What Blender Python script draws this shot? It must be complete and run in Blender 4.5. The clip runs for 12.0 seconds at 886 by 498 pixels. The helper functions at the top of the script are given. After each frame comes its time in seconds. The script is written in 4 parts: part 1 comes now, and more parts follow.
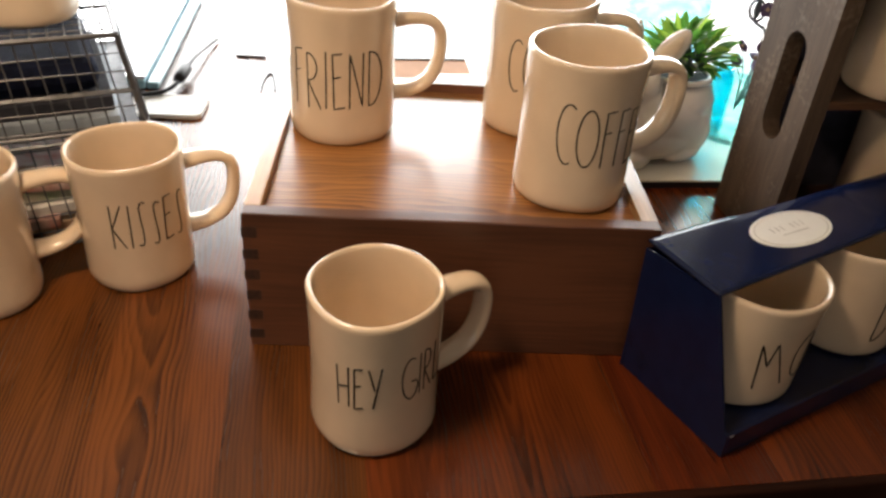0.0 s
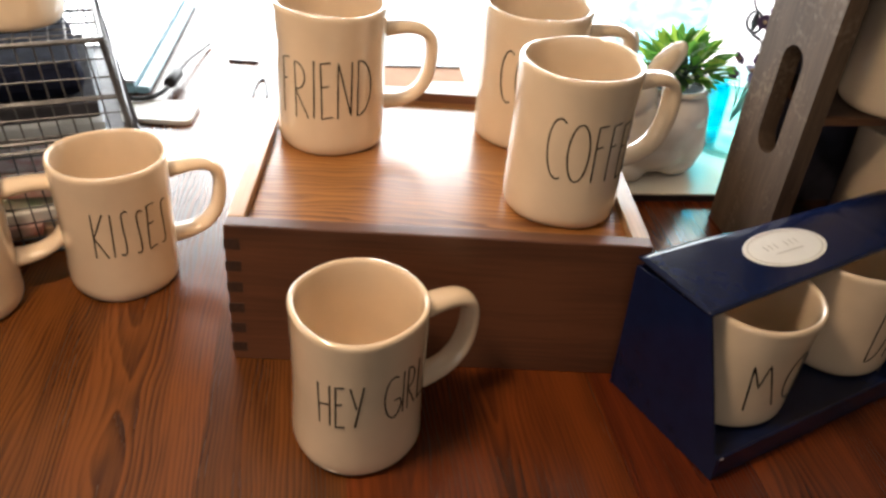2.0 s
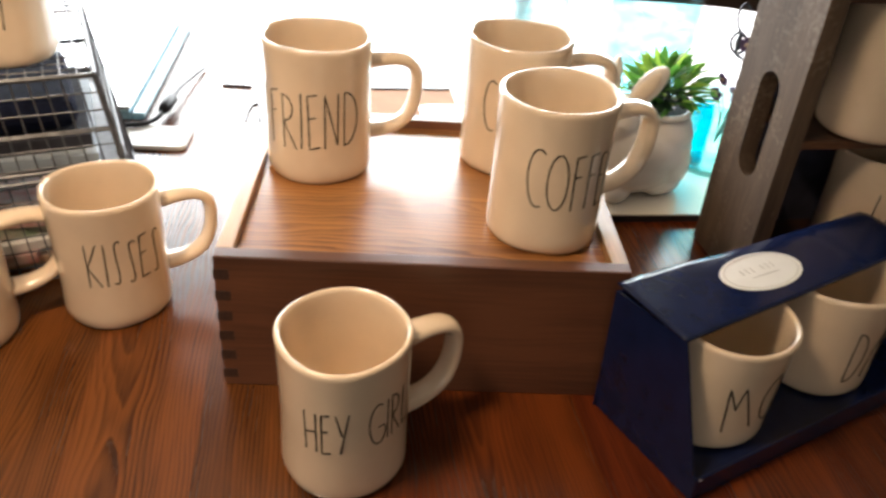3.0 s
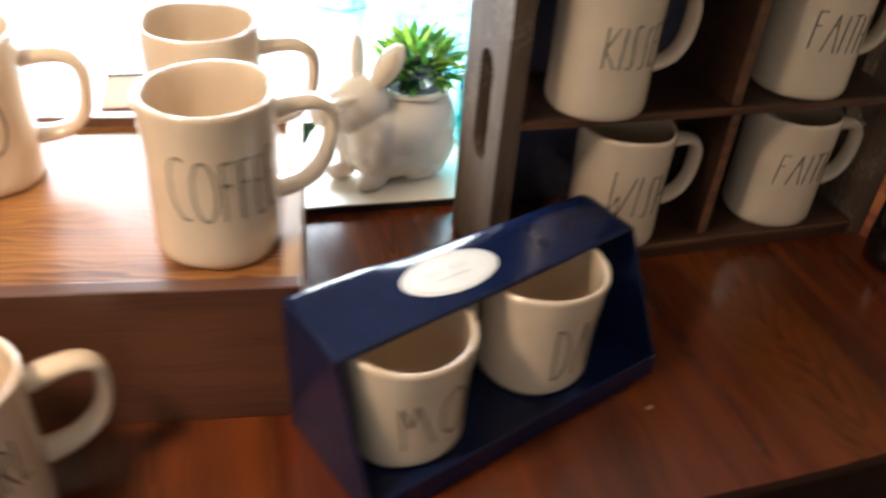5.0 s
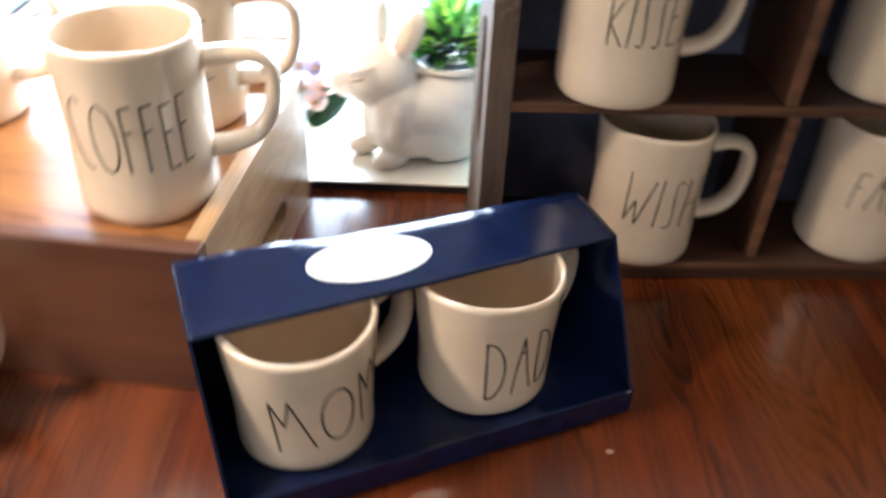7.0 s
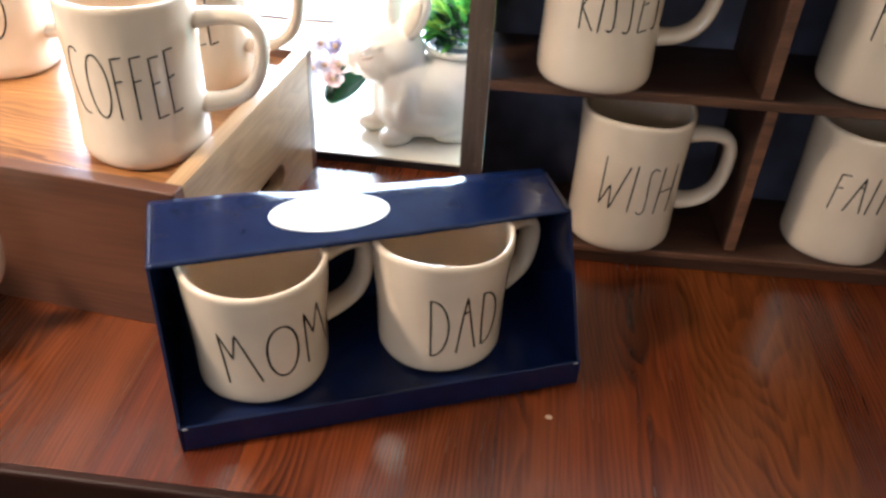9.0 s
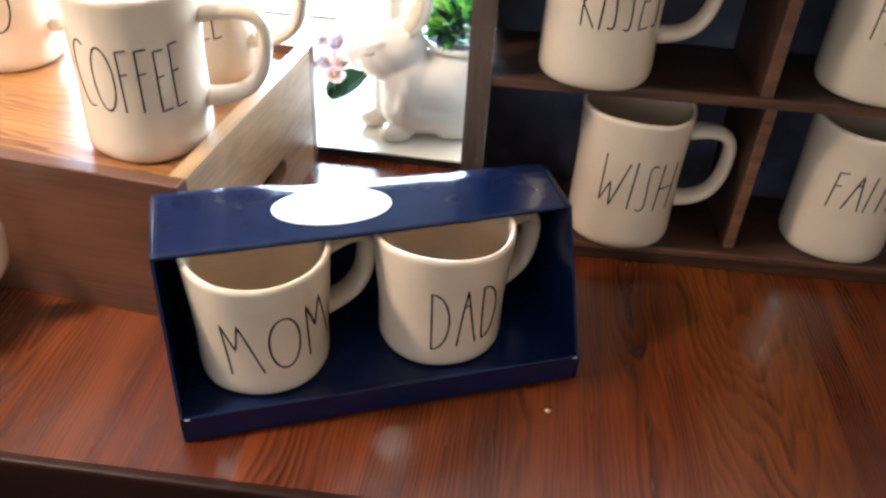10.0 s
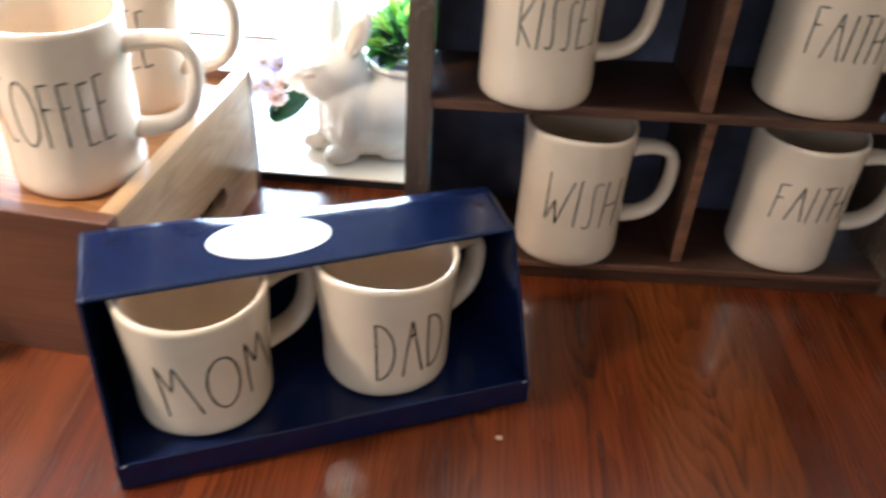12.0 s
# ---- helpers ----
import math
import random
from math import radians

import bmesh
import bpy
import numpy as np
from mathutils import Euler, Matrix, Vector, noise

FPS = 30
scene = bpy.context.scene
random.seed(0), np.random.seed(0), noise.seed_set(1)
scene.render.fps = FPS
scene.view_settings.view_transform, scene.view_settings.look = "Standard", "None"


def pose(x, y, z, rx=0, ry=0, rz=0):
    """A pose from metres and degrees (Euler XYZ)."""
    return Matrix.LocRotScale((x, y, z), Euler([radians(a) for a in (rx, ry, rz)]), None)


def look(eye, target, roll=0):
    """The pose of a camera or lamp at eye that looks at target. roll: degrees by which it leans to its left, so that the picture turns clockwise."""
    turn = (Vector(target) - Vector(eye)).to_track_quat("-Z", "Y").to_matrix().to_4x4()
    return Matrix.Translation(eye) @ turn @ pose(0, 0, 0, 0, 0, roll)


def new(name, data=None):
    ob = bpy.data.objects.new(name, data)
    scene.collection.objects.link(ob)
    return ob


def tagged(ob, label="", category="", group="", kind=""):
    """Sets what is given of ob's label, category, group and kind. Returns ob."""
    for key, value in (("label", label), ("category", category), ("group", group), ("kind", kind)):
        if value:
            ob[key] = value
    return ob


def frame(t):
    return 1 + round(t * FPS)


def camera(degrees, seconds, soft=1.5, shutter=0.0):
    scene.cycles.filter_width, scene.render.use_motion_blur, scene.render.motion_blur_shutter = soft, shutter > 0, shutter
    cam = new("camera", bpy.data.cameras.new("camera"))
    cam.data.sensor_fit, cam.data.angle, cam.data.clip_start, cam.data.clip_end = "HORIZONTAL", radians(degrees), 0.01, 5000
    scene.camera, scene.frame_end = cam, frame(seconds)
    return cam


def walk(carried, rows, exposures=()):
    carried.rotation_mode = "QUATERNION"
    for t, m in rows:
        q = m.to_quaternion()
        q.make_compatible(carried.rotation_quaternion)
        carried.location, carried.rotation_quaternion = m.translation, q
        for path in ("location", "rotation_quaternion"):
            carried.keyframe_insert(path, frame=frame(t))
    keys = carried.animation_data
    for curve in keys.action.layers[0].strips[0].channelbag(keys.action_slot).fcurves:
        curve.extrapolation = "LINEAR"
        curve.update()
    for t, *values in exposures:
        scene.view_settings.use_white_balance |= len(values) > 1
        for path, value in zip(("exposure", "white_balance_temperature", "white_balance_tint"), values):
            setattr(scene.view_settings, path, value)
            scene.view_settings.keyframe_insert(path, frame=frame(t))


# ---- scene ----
cam = camera(57.54, 12.0, soft=2.8, shutter=1.0)
PATH = [
    (0, (0.0274, 0.0500, 1.1948), (0.0942, 1.7000, 0.0665), 4.43),
    (0.5, (0.0309, 0.0550, 1.1906), (0.0968, 1.7069, 0.0650), 4.60),
    (1, (0.0312, 0.0662, 1.1923), (0.1104, 1.7168, 0.0657), 4.87),
    (1.5, (0.0309, 0.0685, 1.1932), (0.1125, 1.7190, 0.0665), 5.12),
    (2, (0.0354, 0.0644, 1.1951), (0.1067, 1.7199, 0.0752), 5.23),
    (2.5, (0.0394, 0.0612, 1.2008), (0.0930, 1.7181, 0.0819), 4.85),
    (2.7, (0.0410, 0.0588, 1.2100), (0.0971, 1.7287, 0.1108), 4.81),
    (4.3, (0.0930, 0.0802, 1.2223), (0.3637, 1.7092, 0.0940), 2.77),
    (4.5, (0.1053, 0.0936, 1.2207), (0.4597, 1.6915, 0.0713), 4.39),
    (5, (0.2371, 0.1177, 1.2253), (0.4925, 1.7229, 0.0598), 4.65),
    (5.5, (0.3254, 0.1243, 1.2120), (0.4219, 1.7501, 0.0511), 5.34),
    (6, (0.3353, 0.1651, 1.2048), (0.4760, 1.7600, 0.0062), 3.30),
    (6.5, (0.3471, 0.1907, 1.1883), (0.4085, 1.7806, -0.0235), 0.76),
    (7, (0.4059, 0.1773, 1.1820), (0.2319, 1.7758, -0.0074), 2.57),
    (7.2, (0.4402, 0.1735, 1.1901), (0.1655, 1.7438, -0.0176), 4.47),
    (8.8, (0.4916, 0.1499, 1.1816), (0.1267, 1.7286, 0.0092), 2.86),
    (9, (0.4901, 0.1512, 1.1796), (0.1423, 1.7232, -0.0070), 3.21),
    (9.5, (0.4848, 0.1464, 1.1801), (0.1309, 1.7221, 0.0003), 3.57),
    (10, (0.4896, 0.1455, 1.1794), (0.1461, 1.7170, -0.0090), 3.68),
    (10.5, (0.4903, 0.1397, 1.1826), (0.1317, 1.7258, 0.0182), 3.53),
    (11, (0.4850, 0.1388, 1.1811), (0.1448, 1.7245, 0.0106), 3.78),
    (11.5, (0.4843, 0.1450, 1.1840), (0.1843, 1.7506, 0.0298), 4.02),
    (12, (0.4991, 0.1638, 1.1832), (0.2419, 1.7700, 0.0196), 3.50),
]
walk(cam, [(t, look(eye, target, roll)) for t, eye, target, roll in PATH],
     exposures=[(0.0, -0.62, 6280, 10), (0.5, -0.52, 6280, 10), (1.5, -0.46, 6180, 10), (2.7, -0.28, 6080, 9), (4.3, -0.39, 6030, 7), (5.0, 0.23, 5570, 7), (6.5, 0.95, 5090, 6), (9.5, 1.13, 4940, 5), (12.0, 1.19, 4840, 5)])

# ---- world, windows and exposure ----
SKY = bpy.data.worlds.new("sky")
scene.world = SKY
SKY.use_nodes = True
_n = SKY.node_tree.nodes
_sky = _n.new("ShaderNodeTexSky")
_sky.sky_type, _sky.sun_disc, _sky.sun_elevation, _sky.sun_rotation = "NISHITA", False, radians(35), radians(200)
SKY.node_tree.links.new(_sky.outputs[0], _n["Background"].inputs[0])
_n["Background"].inputs[1].default_value = 0.10


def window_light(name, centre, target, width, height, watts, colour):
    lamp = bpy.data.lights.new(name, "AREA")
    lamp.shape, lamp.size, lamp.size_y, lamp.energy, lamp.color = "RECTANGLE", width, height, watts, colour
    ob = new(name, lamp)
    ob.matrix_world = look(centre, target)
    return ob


ROOM = (-2.6, 2.4, -2.2, 2.35, 2.5)  # x0, x1, y0, y1, height
BACK_WIN = (-1.75, 1.35, 0.84, 1.86)  # x0, x1, z0, z1 in the far wall
# side and rear openings are unseen, added for the fill lights
LEFT_WIN = (-0.75, 0.65, 0.9, 2.1)     # y0, y1, z0, z1 in the side wall
REAR_WIN = ((-0.95, -0.2), (0.05, 0.8), 0.95, 2.15)
window_light("far_window_light", (-0.20, 2.40, 1.35), (-0.20, 0, 1.35), 3.0, 0.98, 200, (1.0, 0.98, 0.93))
# warm fill from the left and from behind the camera, through unseen windows
window_light("side_fill_light", (-2.66, -0.05, 1.5), (0, -0.05, 1.5), 1.35, 1.15, 7.5, (1.0, 0.84, 0.66))
for (_a, _b), _p in zip(REAR_WIN[:2], (2.9, 0.4)):
    window_light("rear_fill_light", ((_a + _b) / 2, -2.27, 1.55), ((_a + _b) / 2, 0, 1.55), 0.7, 1.15, _p, (1.0, 0.76, 0.52))

# warm bulb of the pendant that hangs high over the near side of the table
_bulb = bpy.data.lights.new("pendant_bulb_light", "POINT")
_bulb.energy, _bulb.color, _bulb.shadow_soft_size = 43, (1.0, 0.71, 0.45), 0.09
new("pendant_bulb_light", _bulb).location = (-0.30, 0.29, 1.69)

# ---- materials ----


def material(name, colour, rough=0.5, metal=0.0, vary=0.12, scale=40.0, bump=0.0, bump_scale=200.0, coat=0.0, spec=0.5, stretch=(1, 1, 1), dark=None):
    """A principled surface with large blotches and fine grain in colour, gloss and relief."""
    m = bpy.data.materials.new(name)
    m.use_nodes = True
    nt = m.node_tree
    n, l = nt.nodes, nt.links
    p = n["Principled BSDF"]
    p.inputs["Metallic"].default_value = metal
    p.inputs["Coat Weight"].default_value = coat
    p.inputs["Coat Roughness"].default_value = 0.12
    p.inputs["Specular IOR Level"].default_value = spec
    tc, mp = n.new("ShaderNodeTexCoord"), n.new("ShaderNodeMapping")
    mp.inputs["Scale"].default_value = stretch
    l.new(tc.outputs["Object"], mp.inputs["Vector"])
    big, fine = n.new("ShaderNodeTexNoise"), n.new("ShaderNodeTexNoise")
    big.inputs["Scale"].default_value, big.inputs["Detail"].default_value = scale, 4
    fine.inputs["Scale"].default_value, fine.inputs["Detail"].default_value = bump_scale, 3
    l.new(mp.outputs[0], big.inputs["Vector"]), l.new(mp.outputs[0], fine.inputs["Vector"])
    ramp = n.new("ShaderNodeValToRGB")
    d = dark or tuple(c * (1 - vary * 2) for c in colour)
    ramp.color_ramp.elements[0].position, ramp.color_ramp.elements[1].position = 0.32, 0.68
    ramp.color_ramp.elements[0].color, ramp.color_ramp.elements[1].color = (*d, 1), (*colour, 1)
    l.new(big.outputs["Fac"], ramp.inputs[0])
    l.new(ramp.outputs[0], p.inputs["Base Color"])
    mr = n.new("ShaderNodeMapRange")
    mr.inputs["To Min"].default_value, mr.inputs["To Max"].default_value = rough * 0.8, min(1, rough * 1.2)
    l.new(fine.outputs["Fac"], mr.inputs["Value"]), l.new(mr.outputs[0], p.inputs["Roughness"])
    if bump:
        b = n.new("ShaderNodeBump")
        b.inputs["Strength"].default_value, b.inputs["Distance"].default_value = bump, 0.001
        l.new(fine.outputs["Fac"], b.inputs["Height"]), l.new(b.outputs[0], p.inputs["Normal"])
    return m


def wood(name, light, dark, rough=0.3, grain=14.0, along="Y", rings=6.0, coat=0.3, bump=0.15, piece=0.25, contrast=(0.25, 0.62), plain=0.45, fibres=0.38, scuff=None):
    """Wood with long grain bands, growth-ring figure, pores, wear in the gloss, and a shade of its own for each piece."""
    m = bpy.data.materials.new(name)
    m.use_nodes = True
    nt = m.node_tree
    n, l = nt.nodes, nt.links
    p = n["Principled BSDF"]
    p.inputs["Coat Weight"].default_value, p.inputs["Coat Roughness"].default_value = coat, 0.14
    tc, info = n.new("ShaderNodeTexCoord"), n.new("ShaderNodeObjectInfo")
    off = n.new("ShaderNodeVectorMath")
    off.operation = "MULTIPLY_ADD"
    off.inputs[1].default_value = (7.3, 3.1, 5.7)
    l.new(info.outputs["Random"], off.inputs[0]), l.new(tc.outputs["Object"], off.inputs[2])
    mp = n.new("ShaderNodeMapping")
    mp.inputs["Scale"].default_value = {"X": (0.09, 1, 1), "Y": (1, 0.09, 1), "Z": (1, 1, 0.09)}[along]
    l.new(off.outputs[0], mp.inputs["Vector"])
    figure, bands, fibre, worn = (n.new("ShaderNodeTexNoise") for _ in range(4))
    figure.inputs["Scale"].default_value, figure.inputs["Detail"].default_value = grain, 1.5
    rings_node = n.new("ShaderNodeMath")
    rings_node.operation = "MULTIPLY"
    rings_node.inputs[1].default_value = rings
    l.new(mp.outputs[0], figure.inputs["Vector"]), l.new(figure.outputs["Fac"], rings_node.inputs[0])
    wave = n.new("ShaderNodeMath")
    wave.operation = "PINGPONG"
    wave.inputs[1].default_value = 0.5
    l.new(rings_node.outputs[0], wave.inputs[0])
    bands.inputs["Scale"].default_value, bands.inputs["Detail"].default_value = grain * 3.2, 6
    l.new(mp.outputs[0], bands.inputs["Vector"])
    fibre.inputs["Scale"].default_value, fibre.inputs["Detail"].default_value = grain * 26, 3
    l.new(mp.outputs[0], fibre.inputs["Vector"])
    worn.inputs["Scale"].default_value, worn.inputs["Detail"].default_value = 9, 5
    l.new(off.outputs[0], worn.inputs["Vector"])

    def mix(a, b, f):
        x = n.new("ShaderNodeMix")
        x.inputs["Factor"].default_value = f
        l.new(a, x.inputs["A"]), l.new(b, x.inputs["B"])
        return x.outputs["Result"]
    tone = mix(mix(wave.outputs[0], bands.outputs["Fac"], plain), fibre.outputs["Fac"], fibres)
    ramp = n.new("ShaderNodeValToRGB")
    ramp.color_ramp.elements[0].position, ramp.color_ramp.elements[1].position = contrast
    ramp.color_ramp.elements[0].color, ramp.color_ramp.elements[1].color = (*dark, 1), (*light, 1)
    l.new(tone, ramp.inputs[0])
    colour = ramp.outputs[0]
    if scuff:
        # paler scuffed specks and patches where the stain has gone
        specks, patch, both, bare = n.new("ShaderNodeTexNoise"), n.new("ShaderNodeTexNoise"), n.new("ShaderNodeMath"), n.new("ShaderNodeMapRange")
        specks.inputs["Scale"].default_value, specks.inputs["Detail"].default_value = 190, 5
        patch.inputs["Scale"].default_value, patch.inputs["Detail"].default_value = 26, 3
        l.new(off.outputs[0], specks.inputs["Vector"]), l.new(off.outputs[0], patch.inputs["Vector"])
        both.operation = "ADD"
        l.new(specks.outputs["Fac"], both.inputs[0]), l.new(patch.outputs["Fac"], both.inputs[1])
        bare.inputs["From Min"].default_value, bare.inputs["From Max"].default_value, bare.inputs["To Max"].default_value = 1.05, 1.40, 0.55
        l.new(both.outputs[0], bare.inputs["Value"])
        wear_mix = n.new("ShaderNodeMix")
        wear_mix.data_type = "RGBA"
        l.new(bare.outputs[0], wear_mix.inputs["Factor"]), l.new(colour, wear_mix.inputs[6])
        wear_mix.inputs[7].default_value = (*scuff, 1)
        colour = wear_mix.outputs[2]
    hsv = n.new("ShaderNodeHueSaturation")
    val = n.new("ShaderNodeMapRange")
    val.inputs["To Min"].default_value, val.inputs["To Max"].default_value = 1 - piece, 1 + piece
    l.new(info.outputs["Random"], val.inputs["Value"]), l.new(val.outputs[0], hsv.inputs["Value"])
    l.new(colour, hsv.inputs["Color"]), l.new(hsv.outputs[0], p.inputs["Base Color"])
    mr = n.new("ShaderNodeMapRange")
    mr.inputs["To Min"].default_value, mr.inputs["To Max"].default_value = rough * 0.7, rough * 1.35
    l.new(worn.outputs["Fac"], mr.inputs["Value"]), l.new(mr.outputs[0], p.inputs["Roughness"])
    b = n.new("ShaderNodeBump")
    b.inputs["Strength"].default_value, b.inputs["Distance"].default_value = bump, 0.0006
    l.new(tone, b.inputs["Height"]), l.new(b.outputs[0], p.inputs["Normal"])
    return m


def figured(name, light, dark, rough=0.3, coat=0.15, along="Y", blotch=0.9, spacing=0.0026, taper=0.22, shift=0.05, reach=0.5, wander=0.010, ripples=0.3, gloss=0.5, hue=0.0, depth=0.55, piece=0.2, bump=0.05, pores=0.18, fade=0.0):
    """Plain-sawn boards: growth rings round a tapering heart that lies a little off each board, so that arches run down its middle and straight lines along its sides."""
    m = bpy.data.materials.new(name)
    m.use_nodes = True
    nt = m.node_tree
    n, l = nt.nodes, nt.links
    p = n["Principled BSDF"]
    p.inputs["Coat Weight"].default_value, p.inputs["Coat Roughness"].default_value = coat, 0.12
    p.inputs["Specular IOR Level"].default_value = gloss

    def math_node(kind, a, b=None):
        x = n.new("ShaderNodeMath")
        x.operation = kind
        for i, v in enumerate((a, b)):
            if v is None:
                continue
            if isinstance(v, (int, float)):
                x.inputs[i].default_value = v
            else:
                l.new(v, x.inputs[i])
        return x.outputs[0]

    def cloud(vector, scale, detail):
        x = n.new("ShaderNodeTexNoise")
        x.inputs["Scale"].default_value, x.inputs["Detail"].default_value = scale, detail
        l.new(vector, x.inputs["Vector"])
        return x.outputs["Fac"]

    tc, info, off = n.new("ShaderNodeTexCoord"), n.new("ShaderNodeObjectInfo"), n.new("ShaderNodeVectorMath")
    off.operation = "MULTIPLY_ADD"
    off.inputs[1].default_value = (17.3, 13.1, 5.7)
    l.new(info.outputs["Random"], off.inputs[0]), l.new(tc.outputs["Object"], off.inputs[2])
    long = n.new("ShaderNodeMapping")
    long.inputs["Scale"].default_value = {"X": (0.22, 1, 1), "Y": (1, 0.22, 1), "Z": (1, 1, 0.22)}[along]
    l.new(off.outputs[0], long.inputs["Vector"])
    strand = n.new("ShaderNodeMapping")
    strand.inputs["Scale"].default_value = {"X": (0.04, 1, 1), "Y": (1, 0.04, 1), "Z": (1, 1, 0.04)}[along]
    l.new(off.outputs[0], strand.inputs["Vector"])
    xyz = n.new("ShaderNodeSeparateXYZ")
    l.new(tc.outputs["Object"], xyz.inputs[0])
    lengthwise, across, depthwise = {"X": ("X", "Y", "Z"), "Y": ("Y", "X", "Z"), "Z": ("Z", "X", "Y")}[along]
    chance = info.outputs["Random"]
    second = math_node("FRACT", math_node("MULTIPLY", chance, 13.7))
    heart = math_node("MULTIPLY", math_node("SUBTRACT", chance, 0.5), shift * 2)
    start = math_node("MULTIPLY", math_node("SUBTRACT", second, 0.5), reach * 2)
    sway = math_node("MULTIPLY", math_node("SUBTRACT", cloud(long.outputs[0], 9, 2), 0.5), wander * 4)
    ripple = math_node("MULTIPLY", math_node("SUBTRACT", cloud(long.outputs[0], 55, 2), 0.5), wander * ripples)
    u = math_node("ADD", math_node("SUBTRACT", xyz.outputs[across], heart), sway)
    third = math_node("FRACT", math_node("MULTIPLY", chance, 29.3))
    slope = math_node("ADD", taper * 0.25, math_node("MULTIPLY", math_node("POWER", third, 3.0), taper))
    v = math_node("MULTIPLY", math_node("SUBTRACT", xyz.outputs[lengthwise], start), slope)
    w = math_node("ADD", xyz.outputs[depthwise], 0.006)
    square = lambda q: math_node("MULTIPLY", q, q)
    far = math_node("SQRT", math_node("ADD", math_node("ADD", square(u), square(v)), square(w)))
    age = math_node("DIVIDE", math_node("ADD", far, ripple), spacing)
    # slow change of ring width, then one soft-edged dark line for each year
    age = math_node("ADD", age, math_node("MULTIPLY", cloud(long.outputs[0], 24, 2), 7.0))
    year = math_node("FRACT", age)
    line = math_node("MULTIPLY", math_node("POWER", year, 1.6), math_node("SUBTRACT", 1.0, math_node("POWER", year, 9.0)))
    strength = math_node("MULTIPLY", math_node("ADD", cloud(long.outputs[0], 13, 2), 0.05), depth * 2.2)
    if fade:
        # the figure comes and goes along a board
        shown = n.new("ShaderNodeMapRange")
        shown.inputs["From Min"].default_value, shown.inputs["From Max"].default_value = 0.40, 0.64
        shown.inputs["To Min"].default_value, shown.inputs["To Max"].default_value = 1 - 0.85 * fade, 1.25
        l.new(cloud(long.outputs[0], 21, 3), shown.inputs["Value"])
        strength = math_node("MULTIPLY", strength, shown.outputs[0])
    hairs = math_node("MULTIPLY", math_node("SUBTRACT", cloud(strand.outputs[0], 420, 2), 0.5), pores * 2)
    stripes = math_node("MULTIPLY", math_node("SUBTRACT", cloud(strand.outputs[0], 60, 3), 0.5), pores * 3)
    clouds = math_node("MULTIPLY", math_node("SUBTRACT", cloud(long.outputs[0], 16, 3), 0.5), blotch)
    tone = math_node("ADD", math_node("ADD", math_node("SUBTRACT", 0.80, math_node("MULTIPLY", line, strength)), hairs), math_node("ADD", stripes, clouds))
    ramp = n.new("ShaderNodeValToRGB")
    ramp.color_ramp.elements[0].position, ramp.color_ramp.elements[1].position = 0.1, 0.95
    ramp.color_ramp.elements[0].color, ramp.color_ramp.elements[1].color = (*dark, 1), (*light, 1)
    l.new(tone, ramp.inputs[0])
    hsv, val = n.new("ShaderNodeHueSaturation"), n.new("ShaderNodeMapRange")
    val.inputs["To Min"].default_value, val.inputs["To Max"].default_value = 1 - piece, 1 + piece
    l.new(second, val.inputs["Value"]), l.new(val.outputs[0], hsv.inputs["Value"])
    l.new(math_node("ADD", 0.5 - hue * 0.35, math_node("MULTIPLY", third, hue)), hsv.inputs["Hue"])
    l.new(ramp.outputs[0], hsv.inputs["Color"]), l.new(hsv.outputs[0], p.inputs["Base Color"])
    mr = n.new("ShaderNodeMapRange")
    mr.inputs["To Min"].default_value, mr.inputs["To Max"].default_value = rough * 0.75, rough * 1.3
    wear = math_node("ADD", math_node("MULTIPLY", cloud(off.outputs[0], 11, 5), 0.55), math_node("MULTIPLY", math_node("SUBTRACT", 1.0, tone), 0.45))
    l.new(wear, mr.inputs["Value"]), l.new(mr.outputs[0], p.inputs["Roughness"])
    b = n.new("ShaderNodeBump")
    b.inputs["Strength"].default_value, b.inputs["Distance"].default_value = bump, 0.0004
    l.new(tone, b.inputs["Height"]), l.new(b.outputs[0], p.inputs["Normal"])
    return m


def let_light_through(m, share):
    """Thin leaf or petal: part of the light passes the sheet."""
    nt = m.node_tree
    p = nt.nodes["Principled BSDF"]
    out = nt.nodes["Material Output"]
    tr, mx = nt.nodes.new("ShaderNodeBsdfTranslucent"), nt.nodes.new("ShaderNodeMixShader")
    mx.inputs[0].default_value = share
    nt.links.new(p.inputs["Base Color"].links[0].from_socket, tr.inputs["Color"])
    nt.links.new(p.outputs[0], mx.inputs[1]), nt.links.new(tr.outputs[0], mx.inputs[2]), nt.links.new(mx.outputs[0], out.inputs["Surface"])


